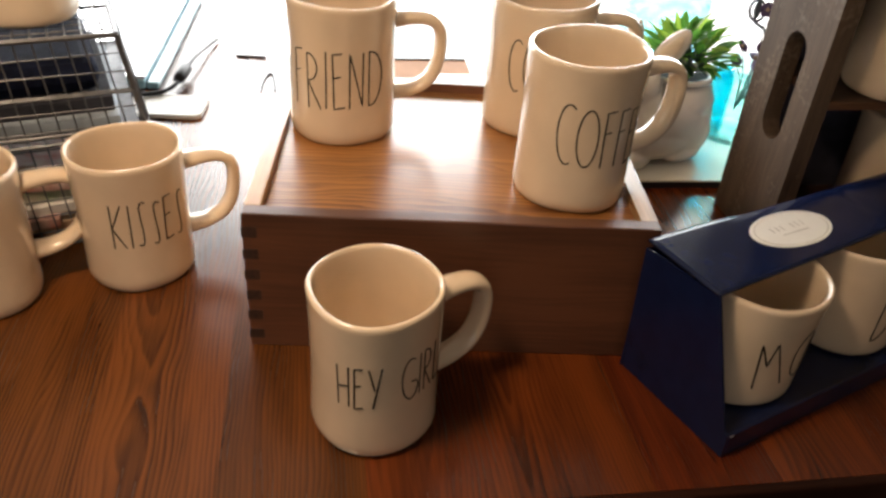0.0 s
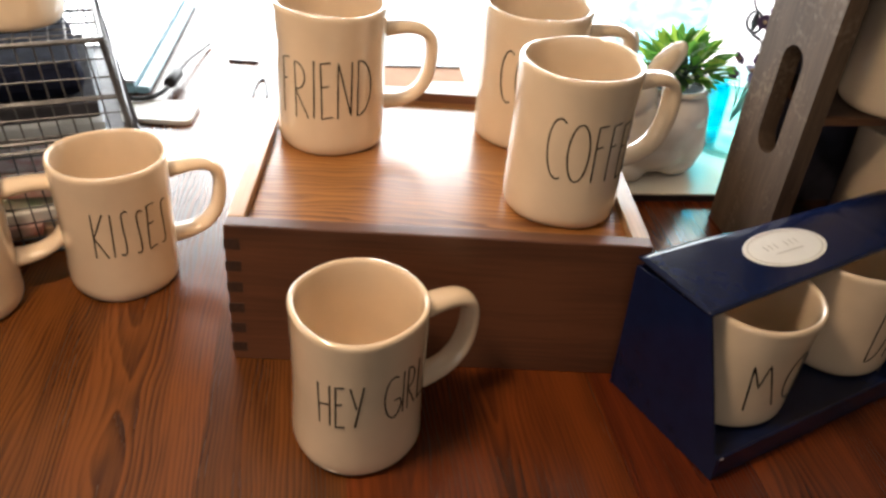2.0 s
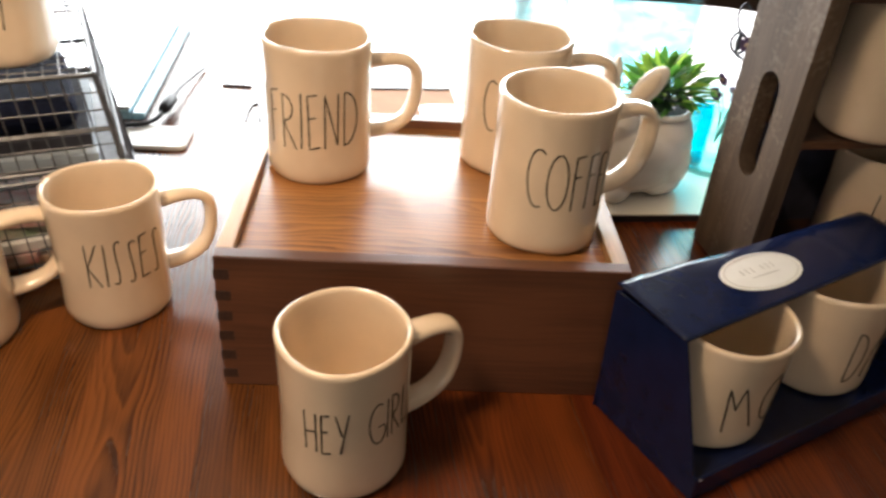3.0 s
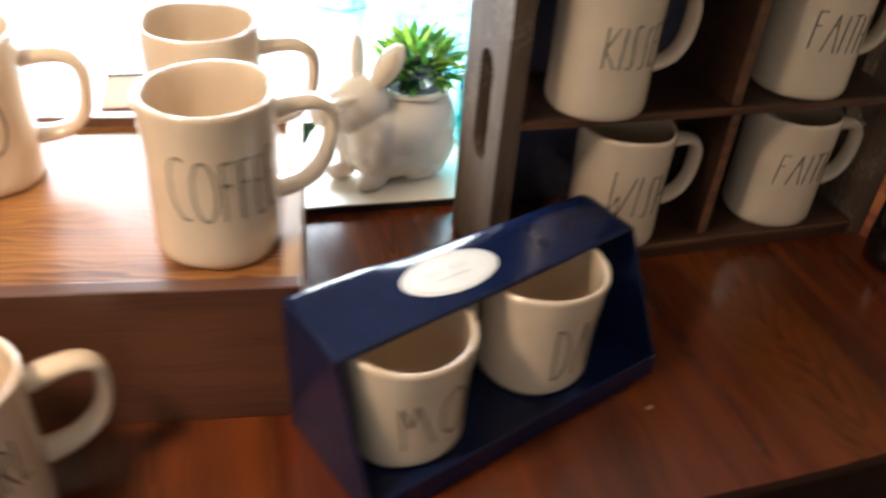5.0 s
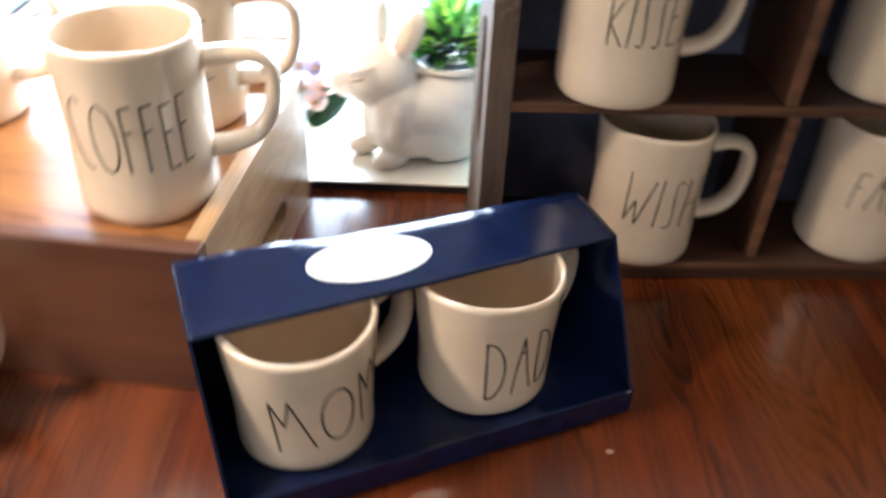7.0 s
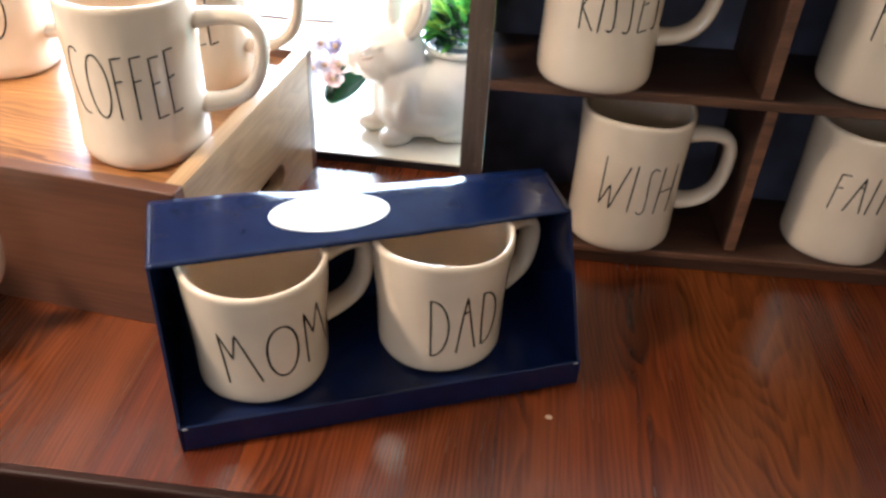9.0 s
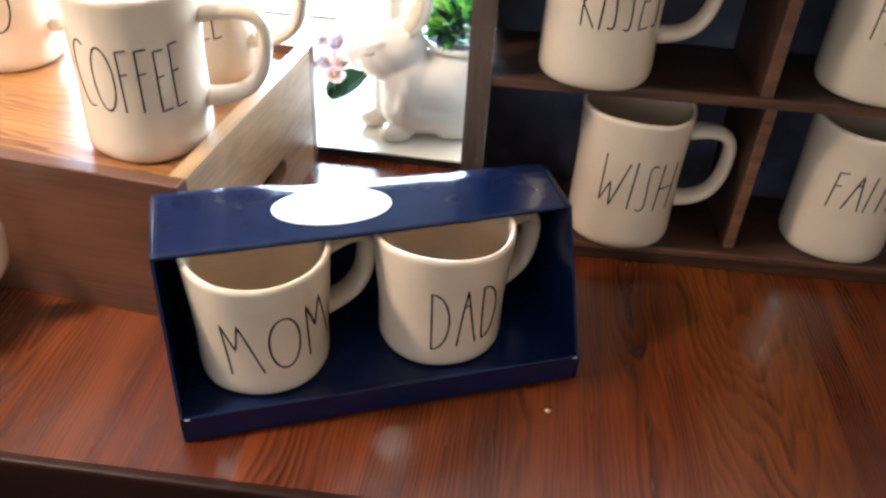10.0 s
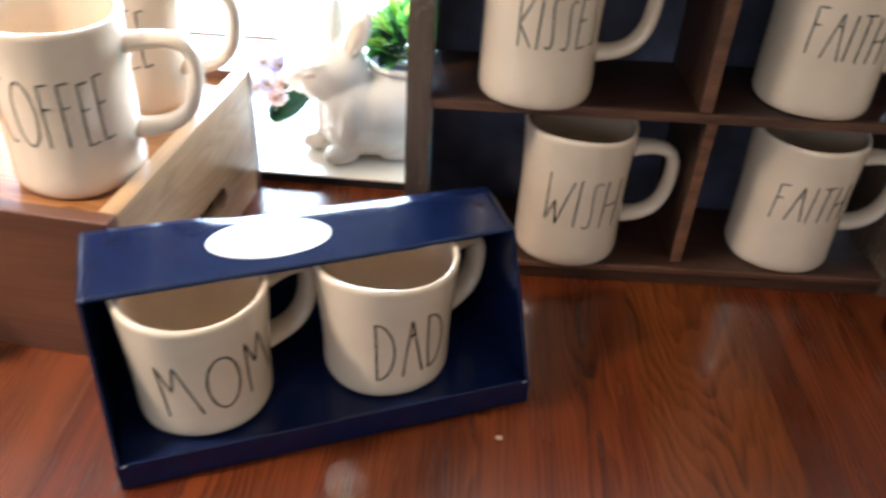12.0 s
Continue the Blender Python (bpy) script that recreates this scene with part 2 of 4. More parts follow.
def thin_glass(name, pale, deep):
    """Thin-walled coloured glass: each wall tints what is seen through it, more where it is thick, and its gloss follows the angle."""
    m = bpy.data.materials.new(name)
    m.use_nodes = True
    nt = m.node_tree
    n, l = nt.nodes, nt.links
    n.remove(n["Principled BSDF"])
    tc, mp, waves = n.new("ShaderNodeTexCoord"), n.new("ShaderNodeMapping"), n.new("ShaderNodeTexNoise")
    mp.inputs["Scale"].default_value = (1, 1, 3.2)
    waves.inputs["Scale"].default_value, waves.inputs["Detail"].default_value, waves.inputs["Distortion"].default_value = 17, 3, 1.4
    l.new(tc.outputs["Object"], mp.inputs["Vector"]), l.new(mp.outputs[0], waves.inputs["Vector"])
    ramp = n.new("ShaderNodeValToRGB")
    ramp.color_ramp.elements[0].position, ramp.color_ramp.elements[1].position = 0.38, 0.66
    ramp.color_ramp.elements[0].color, ramp.color_ramp.elements[1].color = (*pale, 1), (*deep, 1)
    l.new(waves.outputs["Fac"], ramp.inputs[0])
    b = n.new("ShaderNodeBump")
    b.inputs["Strength"].default_value, b.inputs["Distance"].default_value = 0.4, 0.003
    l.new(waves.outputs["Fac"], b.inputs["Height"])
    clear, shine, f, mx = n.new("ShaderNodeBsdfTransparent"), n.new("ShaderNodeBsdfGlossy"), n.new("ShaderNodeLayerWeight"), n.new("ShaderNodeMixShader")
    shine.inputs["Roughness"].default_value = 0.06
    f.inputs["Blend"].default_value = 0.18
    share = n.new("ShaderNodeMath")
    share.operation = "MULTIPLY"
    share.inputs[1].default_value = 0.45
    l.new(f.outputs["Facing"], share.inputs[0])
    l.new(b.outputs[0], shine.inputs["Normal"]), l.new(ramp.outputs[0], clear.inputs["Color"])
    l.new(share.outputs[0], mx.inputs[0]), l.new(clear.outputs[0], mx.inputs[1]), l.new(shine.outputs[0], mx.inputs[2])
    l.new(mx.outputs[0], n["Material Output"].inputs["Surface"])
    return m


BOARDS = dict(rough=0.25, coat=0.07, gloss=0.40, hue=0.012, piece=0.12, blotch=1.15, spacing=0.0032, taper=0.09, wander=0.010, ripples=0.03, pores=0.34, bump=0.05, fade=0.6)
TABLE_WOOD = figured("red_brown_table_wood", (0.150, 0.0315, 0.0064), (0.033, 0.0066, 0.0019), depth=0.56, **BOARDS)
AMBER_WOOD = figured("amber_brown_table_wood", (0.150, 0.0490, 0.0095), (0.029, 0.0086, 0.0022), depth=0.80, **BOARDS)
TABLE_EDGE = wood("dark_table_edge_wood", (0.034, 0.0088, 0.0032), (0.016, 0.0042, 0.0018), rough=0.55, along="X", grain=8, coat=0.04)
TABLE_EDGE.node_tree.nodes["Principled BSDF"].inputs["Specular IOR Level"].default_value = 0.15
TRAY_WOOD = figured("oak_tray_floor", (0.50, 0.222, 0.060), (0.150, 0.052, 0.012), rough=0.36, coat=0.26, along="X", spacing=0.0034, taper=0.16, shift=0.02, reach=0.2, wander=0.022, ripples=0.5, depth=0.66, pores=0.24)


def case_stain(name, along, light, dark, blotch, depth):
    return figured(name, light, dark, rough=0.38, coat=0.15, along=along, blotch=blotch, spacing=0.006, taper=0.10, shift=0.03, reach=0.2, wander=0.026, depth=depth, pores=0.26, piece=0.10)


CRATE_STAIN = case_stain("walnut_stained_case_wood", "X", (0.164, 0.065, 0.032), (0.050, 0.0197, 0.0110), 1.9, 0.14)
# end panels: same figure in a paler tone than front and back
CASE_END = case_stain("paler_case_end", "Y", (0.50, 0.305, 0.142), (0.18, 0.095, 0.042), 1.8, 0.18)
END_GRAIN = material("dark_end_grain", (0.056, 0.024, 0.014), 0.6, vary=0.3, scale=300)
GREY_WOOD = wood("weathered_grey_brown_wood", (0.158, 0.103, 0.065), (0.044, 0.027, 0.017), rough=0.60, grain=14, along="Z", coat=0.0, bump=0.4, rings=4, contrast=(0.25, 0.68), plain=0.6, fibres=0.36, scuff=(0.30, 0.235, 0.165))
SHELF_WOOD = wood("brown_crate_wood", (0.070, 0.028, 0.013), (0.024, 0.0098, 0.005), rough=0.5, grain=24, along="X", coat=0.05, bump=0.4)
# worn edge wood, its pale tone also holding the light edges catch
WORN_LIT_EDGE = wood("worn_lit_wood_edge", (0.215, 0.095, 0.043), (0.060, 0.026, 0.013), rough=0.5, grain=30, along="X", coat=0.05, bump=0.4)
CRATE_BACK = material("blue_grey_stained_crate_back", (0.080, 0.080, 0.122), 0.7, vary=0.3, scale=25, bump=0.4)
CERAMIC = material("cream_glazed_ceramic", (0.81, 0.650, 0.470), 0.15, vary=0.05, scale=24, bump=0.16, bump_scale=48, coat=0.9)
INK = material("black_glaze_lettering", (0.009, 0.006, 0.005), 0.5, vary=0.2, scale=300, spec=0.2)
NAVY = material("navy_blue_card", (0.0070, 0.0128, 0.049), 0.16, vary=0.12, scale=60, bump=0.06, bump_scale=500, spec=0.32)
STICKER = material("white_paper_sticker", (0.80, 0.78, 0.73), 0.5, vary=0.03, scale=60)
STICKER_INK = material("pale_grey_print", (0.60, 0.57, 0.52), 0.6, vary=0.1)
BUNNY = material("ivory_glazed_ceramic", (0.82, 0.735, 0.600), 0.2, vary=0.03, scale=22, coat=0.4)
# the ivory glaze darkened, to paint in the shade of a crease
CREASE_SHADE = material("shaded_cream_glaze", (0.60, 0.48, 0.36), 0.35, vary=0.06, scale=60)
EAR = material("cream_ear_glaze", (0.78, 0.64, 0.46), 0.3, vary=0.06, scale=60)
LEAF = material("fresh_green_leaf", (0.17, 0.40, 0.060), 0.42, vary=0.3, scale=60, dark=(0.05, 0.18, 0.03))
# yellower copy of the leaf green, with the backlit look in its colour
BACKLIT_LEAF = material("yellow_green_leaf", (0.40, 0.55, 0.075), 0.40, vary=0.2, scale=60, dark=(0.20, 0.36, 0.05))
DARK_LEAF = material("dark_green_leaf", (0.03, 0.085, 0.035), 0.4, vary=0.3, scale=60)
SOIL = material("dark_potting_soil", (0.02, 0.02, 0.014), 0.9, vary=0.4, scale=200, bump=0.8)
WHITE_PAD = material("white_laminate", (0.93, 0.875, 0.74), 0.30, vary=0.02, scale=14)
DARK_EDGE = material("dark_edge_band", (0.02, 0.019, 0.022), 0.4, vary=0.2)
AQUA = thin_glass("aqua_blue_glass", (0.88, 0.98, 0.99), (0.66, 0.94, 0.98))
DEEP_AQUA = thin_glass("grey_green_aqua_glass", (0.76, 0.91, 0.89), (0.62, 0.85, 0.85))
CYAN_GLASS = thin_glass("bright_cyan_glass", (0.40, 0.93, 0.99), (0.18, 0.84, 0.96))
PALE_AQUA = thin_glass("pale_aqua_glass", (0.90, 0.98, 0.98), (0.72, 0.94, 0.97))
WIRE = material("black_painted_wire", (0.075, 0.078, 0.088), 0.4, metal=0.3, vary=0.25, scale=120, bump=0.2)
PENCIL = material("dark_grey_lacquer", (0.09, 0.09, 0.10), 0.4, vary=0.2, scale=90)
PURPLE = material("purple_petal", (0.42, 0.36, 0.48), 0.55, vary=0.25, scale=80)
PINK = material("pink_petal", (0.78, 0.58, 0.55), 0.55, vary=0.2, scale=80)
LILAC = material("lilac_petal", (0.64, 0.60, 0.67), 0.55, vary=0.2, scale=80)
for _m in (LEAF, BACKLIT_LEAF, PURPLE, PINK, LILAC):
    let_light_through(_m, 0.58)
DARK_PURPLE = material("dark_purple_petal", (0.10, 0.055, 0.14), 0.55, vary=0.3, scale=80)
STEM = material("pale_wire_stem", (0.55, 0.53, 0.46), 0.4, vary=0.1)
BLACK_PLASTIC = material("black_plastic", (0.010, 0.010, 0.012), 0.45, vary=0.2, scale=90, spec=0.2)
SILVER = material("silver_plastic", (0.55, 0.56, 0.57), 0.25, metal=0.6, vary=0.05)
SCREEN_TEAL = material("teal_blue_rubber_edge", (0.30, 0.52, 0.62), 0.3, vary=0.2, scale=60)
PAPER = material("white_paper", (0.78, 0.77, 0.74), 0.6, vary=0.03)
RED_PRINT = material("red_and_white_print", (0.62, 0.50, 0.44), 0.5, vary=0.3, scale=46, dark=(0.45, 0.09, 0.06))
GREEN_PRINT = material("green_and_tan_print", (0.50, 0.44, 0.36), 0.5, vary=0.3, scale=42, dark=(0.16, 0.26, 0.15))
TAN_PAPER = material("tan_paper", (0.50, 0.34, 0.22), 0.55, vary=0.15, scale=50)
ORANGE_PAPER = material("orange_printed_paper", (0.46, 0.135, 0.060), 0.6, vary=0.15, scale=30, spec=0.2)
PEACH = material("peach_paper", (0.50, 0.285, 0.175), 0.75, vary=0.08, scale=30, spec=0.15)
BLUE_PAPER = material("pale_blue_paper", (0.50, 0.58, 0.66), 0.6, vary=0.25, scale=18)
NAVY_CLOTH = material("navy_cloth", (0.012, 0.016, 0.036), 0.9, vary=0.3, scale=60, bump=0.4, bump_scale=700, spec=0.08)
GREY_CLOTH = material("dark_grey_cloth", (0.050, 0.052, 0.064), 0.85, vary=0.25, scale=50, bump=0.3, bump_scale=700, spec=0.15)
FABRIC = material("pale_green_woven_fabric", (0.60, 0.66, 0.58), 0.9, vary=0.35, scale=16, bump=0.8, bump_scale=600, dark=(0.10, 0.20, 0.19))
WALL_PAINT = material("beige_wall_paint", (0.24, 0.18, 0.115), 0.85, vary=0.04, scale=3, bump=0.2, bump_scale=90)
LOW_WALL = material("dark_brown_panelling", (0.075, 0.045, 0.03), 0.6, vary=0.2, scale=8, stretch=(6, 6, 0.5))
CEIL_PAINT = material("dark_beige_ceiling_paint", (0.30, 0.255, 0.20), 0.9, vary=0.03, scale=3)
FLOOR_WOOD = wood("brown_floor_boards", (0.06, 0.030, 0.016), (0.022, 0.011, 0.006), rough=0.45, grain=6, along="X")
WHITE_PAINT = material("white_window_paint", (0.78, 0.77, 0.74), 0.4, vary=0.03, scale=10)
DARK_GLASS = material("near_black_glossy_glass", (0.010, 0.009, 0.010), 0.07, vary=0.1, scale=60, coat=0.5)

# ---- mesh helpers ----


def finish(bm, name, mat, parent=None, smooth=False):
    me = bpy.data.meshes.new(name)
    bmesh.ops.recalc_face_normals(bm, faces=bm.faces)
    bm.to_mesh(me)
    bm.free()
    me.materials.append(mat)
    if smooth:
        me.shade_smooth()
    ob = new(name, me)
    ob.parent = parent
    return ob


def part(name, bm, mat, parent, label="", smooth=False):
    return tagged(finish(bm, name, mat, parent, smooth), label)


def thing(name, m, label, category, group="", kind=""):
    ob = new(name)
    ob.empty_display_size = 0.03
    ob.matrix_world = m
    return tagged(ob, label, category, group, kind)


def add_box(bm, x0, x1, y0, y1, z0, z1, bevel=0.0, seg=2):
    r = bmesh.ops.create_cube(bm, size=1.0)
    vs = r["verts"]
    for v in vs:
        v.co = Vector((x0 + (v.co.x + 0.5) * (x1 - x0), y0 + (v.co.y + 0.5) * (y1 - y0), z0 + (v.co.z + 0.5) * (z1 - z0)))
    if bevel:
        es = list({e for v in vs for e in v.link_edges})
        bmesh.ops.bevel(bm, geom=es, offset=bevel, segments=seg, affect="EDGES", profile=0.5)
    return bm


def box(x0, x1, y0, y1, z0, z1, bevel=0.0, seg=2):
    return add_box(bmesh.new(), x0, x1, y0, y1, z0, z1, bevel, seg)


def prism(outline, z0, z1, bm=None, bevel=0.0):
    """An upright block on a closed outline of (x, y)."""
    bm = bm or bmesh.new()
    lo = [bm.verts.new((x, y, z0)) for x, y in outline]
    hi = [bm.verts.new((x, y, z1)) for x, y in outline]
    bm.faces.new(hi), bm.faces.new(lo[::-1])
    k = len(lo)
    for i in range(k):
        bm.faces.new((lo[i], lo[(i + 1) % k], hi[(i + 1) % k], hi[i]))
    if bevel:
        es = [e for e in bm.edges if all(v in hi for v in e.verts)]
        bmesh.ops.bevel(bm, geom=es, offset=bevel, segments=2, affect="EDGES", profile=0.5)
    return bm


def tube(points, radius, sides=8, flat=1.0, bm=None, closed=False, side=None):
    """A tube along points; radius a number or one a point; flat: thickness against width."""
    bm = bm or bmesh.new()
    pts = [Vector(p) for p in points]
    k = len(pts)
    rings, up = [], Vector(side) if side else None
    for i, p in enumerate(pts):
        a = pts[(i - 1) % k] if (closed or i) else pts[0]
        b = pts[(i + 1) % k] if (closed or i < k - 1) else pts[-1]
        d = (b - a).normalized()
        if up is None:
            up = d.orthogonal()
        s = (up - d * up.dot(d)).normalized()
        t = d.cross(s)
        if side is None:
            up = s
        r = radius[i] if hasattr(radius, "__len__") else radius
        rings.append([bm.verts.new(p + s * (r * math.cos(q)) + t * (r * flat * math.sin(q))) for q in (2 * math.pi * j / sides for j in range(sides))])
    for i in range(k if closed else k - 1):
        A, B = rings[i], rings[(i + 1) % k]
        for j in range(sides):
            bm.faces.new((A[j], A[(j + 1) % sides], B[(j + 1) % sides], B[j]))
    if not closed:
        bm.faces.new(rings[0][::-1]), bm.faces.new(rings[-1])
    return bm


def spline(keys, steps=6):
    """Catmull-Rom through the keys."""
    k = [Vector(p) for p in keys]
    k = [2 * k[0] - k[1], *k, 2 * k[-1] - k[-2]]
    out = []
    for i in range(1, len(k) - 2):
        a, b, c, d = k[i - 1:i + 3]
        for s in range(steps):
            t = s / steps
            out.append(0.5 * (2 * b + (c - a) * t + (2 * a - 5 * b + 4 * c - d) * t * t + (3 * b - a - 3 * c + d) * t ** 3))
    return out + [k[-2]]


def lathe(profile, sides=48, bm=None, shape=None):
    """A turned body from (radius, height) pairs; shape(angle, radius, height) may warp it."""
    bm = bm or bmesh.new()
    rings = []
    for r, z in profile:
        if r < 1e-6:
            rings.append([bm.verts.new((0, 0, z))])
            continue
        ring = []
        for j in range(sides):
            a = 2 * math.pi * j / sides
            rr, zz = shape(a, r, z) if shape else (r, z)
            ring.append(bm.verts.new((rr * math.cos(a), rr * math.sin(a), zz)))
        rings.append(ring)
    for A, B in zip(rings, rings[1:]):
        for j in range(sides):
            a, b = A[j % len(A)], A[(j + 1) % len(A)]
            c, d = B[(j + 1) % len(B)], B[j % len(B)]
            bm.faces.new([v for i, v in enumerate((a, b, c, d)) if v not in (a, b, c, d)[:i]])
    return bm


# ---- the room ----
X0, X1, Y0, Y1, HIGH = ROOM
W = 0.15


def wall_with_openings(name, along, a0, a1, c, openings, low=None):
    """A wall of thickness W from a0 to a1 on axis along, its room face at c (outwards by sign), with openings (a, b, z0, z1)."""
    def block(bm, p, q, z0, z1):
        lo, hi = (c, c + W) if c > 0 else (c - W, c)
        add_box(bm, p, q, lo, hi, z0, z1) if along == "x" else add_box(bm, lo, hi, p, q, z0, z1)
    bm, cur = bmesh.new(), a0
    for a, b, z0, z1 in openings:
        block(bm, cur, a, 0, HIGH), block(bm, a, b, 0, z0), block(bm, a, b, z1, HIGH)
        cur = b
    block(bm, cur, a1, 0, HIGH)
    return tagged(finish(bm, name, low or WALL_PAINT), "painted interior wall with window opening", "wall", kind="structure")


wall_with_openings("wall_north", "x", X0 - W, X1 + W, Y1, [(BACK_WIN[0], BACK_WIN[1], BACK_WIN[2], BACK_WIN[3])])
wall_with_openings("wall_south", "x", X0 - W, X1 + W, Y0, [(REAR_WIN[0][0], REAR_WIN[0][1], REAR_WIN[2], REAR_WIN[3]), (REAR_WIN[1][0], REAR_WIN[1][1], REAR_WIN[2], REAR_WIN[3])])
wall_with_openings("wall_west", "y", Y0, Y1, X0, [LEFT_WIN])
wall_with_openings("wall_east", "y", Y0, Y1, X1, [])
tagged(finish(box(X0 - W, X1 + W, Y0 - W, Y1 + W, -0.1, 0.0), "floor", FLOOR_WOOD), "brown wooden floor boards", "floor", kind="structure")
tagged(finish(box(X0 - W, X1 + W, Y0 - W, Y1 + W, HIGH, HIGH + 0.1), "ceiling", CEIL_PAINT), "plain dark beige painted ceiling", "ceiling", kind="structure")
tagged(finish(box(X0, X1, Y1 - 0.02, Y1 - 0.002, 0.0, 0.80, 0.004), "trim", LOW_WALL), "dark brown wood panelling below the window", "panelling", kind="structure")


def window(name, along, a0, a1, z0, z1, c, bars):
    """A white framed window set in its opening: frame bars and a pane."""
    w = thing(name, Matrix.Identity(4), "white painted window frame with bright daylight", "window", kind="structure")
    t = 0.045

    def bar(nm, p, q, u, v, d0, d1, mat):
        lo, hi = c + d0, c + d1
        bm = box(p, q, lo, hi, u, v, 0.003) if along == "x" else box(lo, hi, p, q, u, v, 0.003)
        return part(nm, bm, mat, w)
    g = 0.002
    bar("window_frame", a0 + g, a1 - g, z1 - t, z1 - g, 0.0, 0.05, WHITE_PAINT)
    bar("window_frame", a0 + g, a1 - g, z0 + g, z0 + t, 0.0, 0.05, WHITE_PAINT)
    for i in range(bars + 1):
        x = a0 + g + (a1 - a0 - 2 * g - t) * i / bars
        bar("window_frame", x, x + t, z0 + t + g, z1 - t - g, 0.0, 0.05, WHITE_PAINT)
    return w


window("window_1", "x", BACK_WIN[0], BACK_WIN[1], BACK_WIN[2], BACK_WIN[3], Y1 - 0.025, 3)
# frames for the added, unseen side and rear windows
window("window_2", "y", LEFT_WIN[0], LEFT_WIN[1], LEFT_WIN[2], LEFT_WIN[3], X0 - 0.025, 2)
for _k, (_a, _b) in enumerate(REAR_WIN[:2]):
    window("window_%d" % (3 + _k), "x", _a, _b, REAR_WIN[2], REAR_WIN[3], Y0 - 0.025, 1)

# ---- the table ----
TOP = 0.75
BOARD_TURN = 8.0


def table_outline(inset=0.0, n=160):
    """A long table with rounded corners and very slightly bowed sides, turned with its boards."""
    out, c, s = [], math.cos(radians(BOARD_TURN)), math.sin(radians(BOARD_TURN))
    for i in range(n):
        a = 2 * math.pi * i / n
        ca, sa = math.cos(a), math.sin(a)
        u, v = ((r - inset) * math.copysign(abs(q) ** (2 / 6.0), q) for r, q in ((1.15, ca), (0.65, sa)))
        out.append((-0.2 + u * c - v * s, 1.01 + u * s + v * c))
    return out


def clip(poly, nx, ny, d):
    """The part of a convex outline where nx * x + ny * y <= d."""
    out = []
    for i, (x, y) in enumerate(poly):
        u, v = poly[i - 1]
        f, g = nx * x + ny * y - d, nx * u + ny * v - d
        if f * g < 0:
            s = g / (g - f)
            out.append((u + (x - u) * s, v + (y - v) * s))
        if f <= 0:
            out.append((x, y))
    return out


table = thing("dining_table", Matrix.Identity(4), "reddish-brown oak plank dining table with glossy varnished top", "table")
_c, _s = math.cos(radians(BOARD_TURN)), math.sin(radians(BOARD_TURN))
_rng = random.Random(4)
_edge, _x = table_outline(0.007), -1.30
while _x < 1.20:
    _w = _rng.choice((0.085, 0.095, 0.1, 0.11))
    poly = clip(clip(_edge, _c, _s, _x + _w - 0.00002), -_c, -_s, -(_x + 0.00002))
    if len(poly) > 2:
        ox = sum(p[0] for p in poly) / len(poly)
        oy = sum(p[1] for p in poly) / len(poly)
        back = [((x - ox) * _c + (y - oy) * _s, -(x - ox) * _s + (y - oy) * _c) for x, y in poly]
        lift = 0.00004 * _rng.random()
        b = part("plank", prism(back, -0.022, -lift, bevel=0.00010), AMBER_WOOD if _x < 0.02 else TABLE_WOOD, table)
        b.matrix_local = pose(ox, oy, TOP, 0, 0, BOARD_TURN)
    _x += _w
# moulded rim round the boards: flat on top, rounded over, with a deep dark face
bm, rows = bmesh.new(), []
for inset, z in ((0.0072, TOP - 0.024), (0.0072, TOP - 0.0006), (0.0066, TOP - 0.0002), (0.0024, TOP - 0.0002), (0.0010, TOP - 0.0008), (0.0003, TOP - 0.0022), (0.0, TOP - 0.005), (0.0, TOP - 0.030), (0.004, TOP - 0.036), (0.004, TOP - 0.078), (0.0072, TOP - 0.080)):
    rows.append([bm.verts.new((x, y, z)) for x, y in table_outline(inset)])
rows.append(rows[0])
for A, B in zip(rows, rows[1:]):
    for i in range(len(A)):
        k = (i + 1) % len(A)
        bm.faces.new((A[i], A[k], B[k], B[i]))
part("edge_moulding", bm, TABLE_EDGE, table, "dark moulded rim of the table top", smooth=False)
part("underside", prism(table_outline(0.0075), TOP - 0.040, TOP - 0.0235), TABLE_EDGE, table, "dark underside board")
for sx in (-0.85, 0.45):
    for sy in (0.75, 1.35):
        part("leg", lathe([(0, 0.0), (0.03, 0.0), (0.035, 0.05), (0.028, 0.2), (0.038, 0.5), (0.03, 0.56), (0.042, 0.6), (0.042, 0.7095), (0, 0.7095)], 20), TABLE_EDGE, table, smooth=False).location = (-0.2 + (sx + 0.2) * _c - (sy - 1.01) * _s, 1.01 + (sx + 0.2) * _s + (sy - 1.01) * _c, 0)

# ---- lettering strokes ----


def arc(cx, cy, rx, ry, a0, a1, n=18):
    return [(cx + rx * math.cos(radians(a0 + (a1 - a0) * i / n)), cy + ry * math.sin(radians(a0 + (a1 - a0) * i / n))) for i in range(n + 1)]


# each letter: its width against its height, and its strokes
LETTERS = {" ": (0.34, [])}
LETTERS["A"] = (0.44, [[(0, 0), (0.24, 1.0), (0.44, 0)], [(0.16, 0.70), (0.31, 0.74)]])
LETTERS["C"] = (0.40, [arc(0.30, 0.5, 0.30, 0.50, 62, 292)])
LETTERS["D"] = (0.40, [[(0, 0), (0.02, 1)], [(0.0, 1.0), *arc(0.03, 0.5, 0.36, 0.50, 85, -85), (0, 0)]])
LETTERS["E"] = (0.26, [[(0.26, 1.0), (0.02, 0.98), (0, 0), (0.27, 0.03)], [(0.01, 0.56), (0.20, 0.59)]])
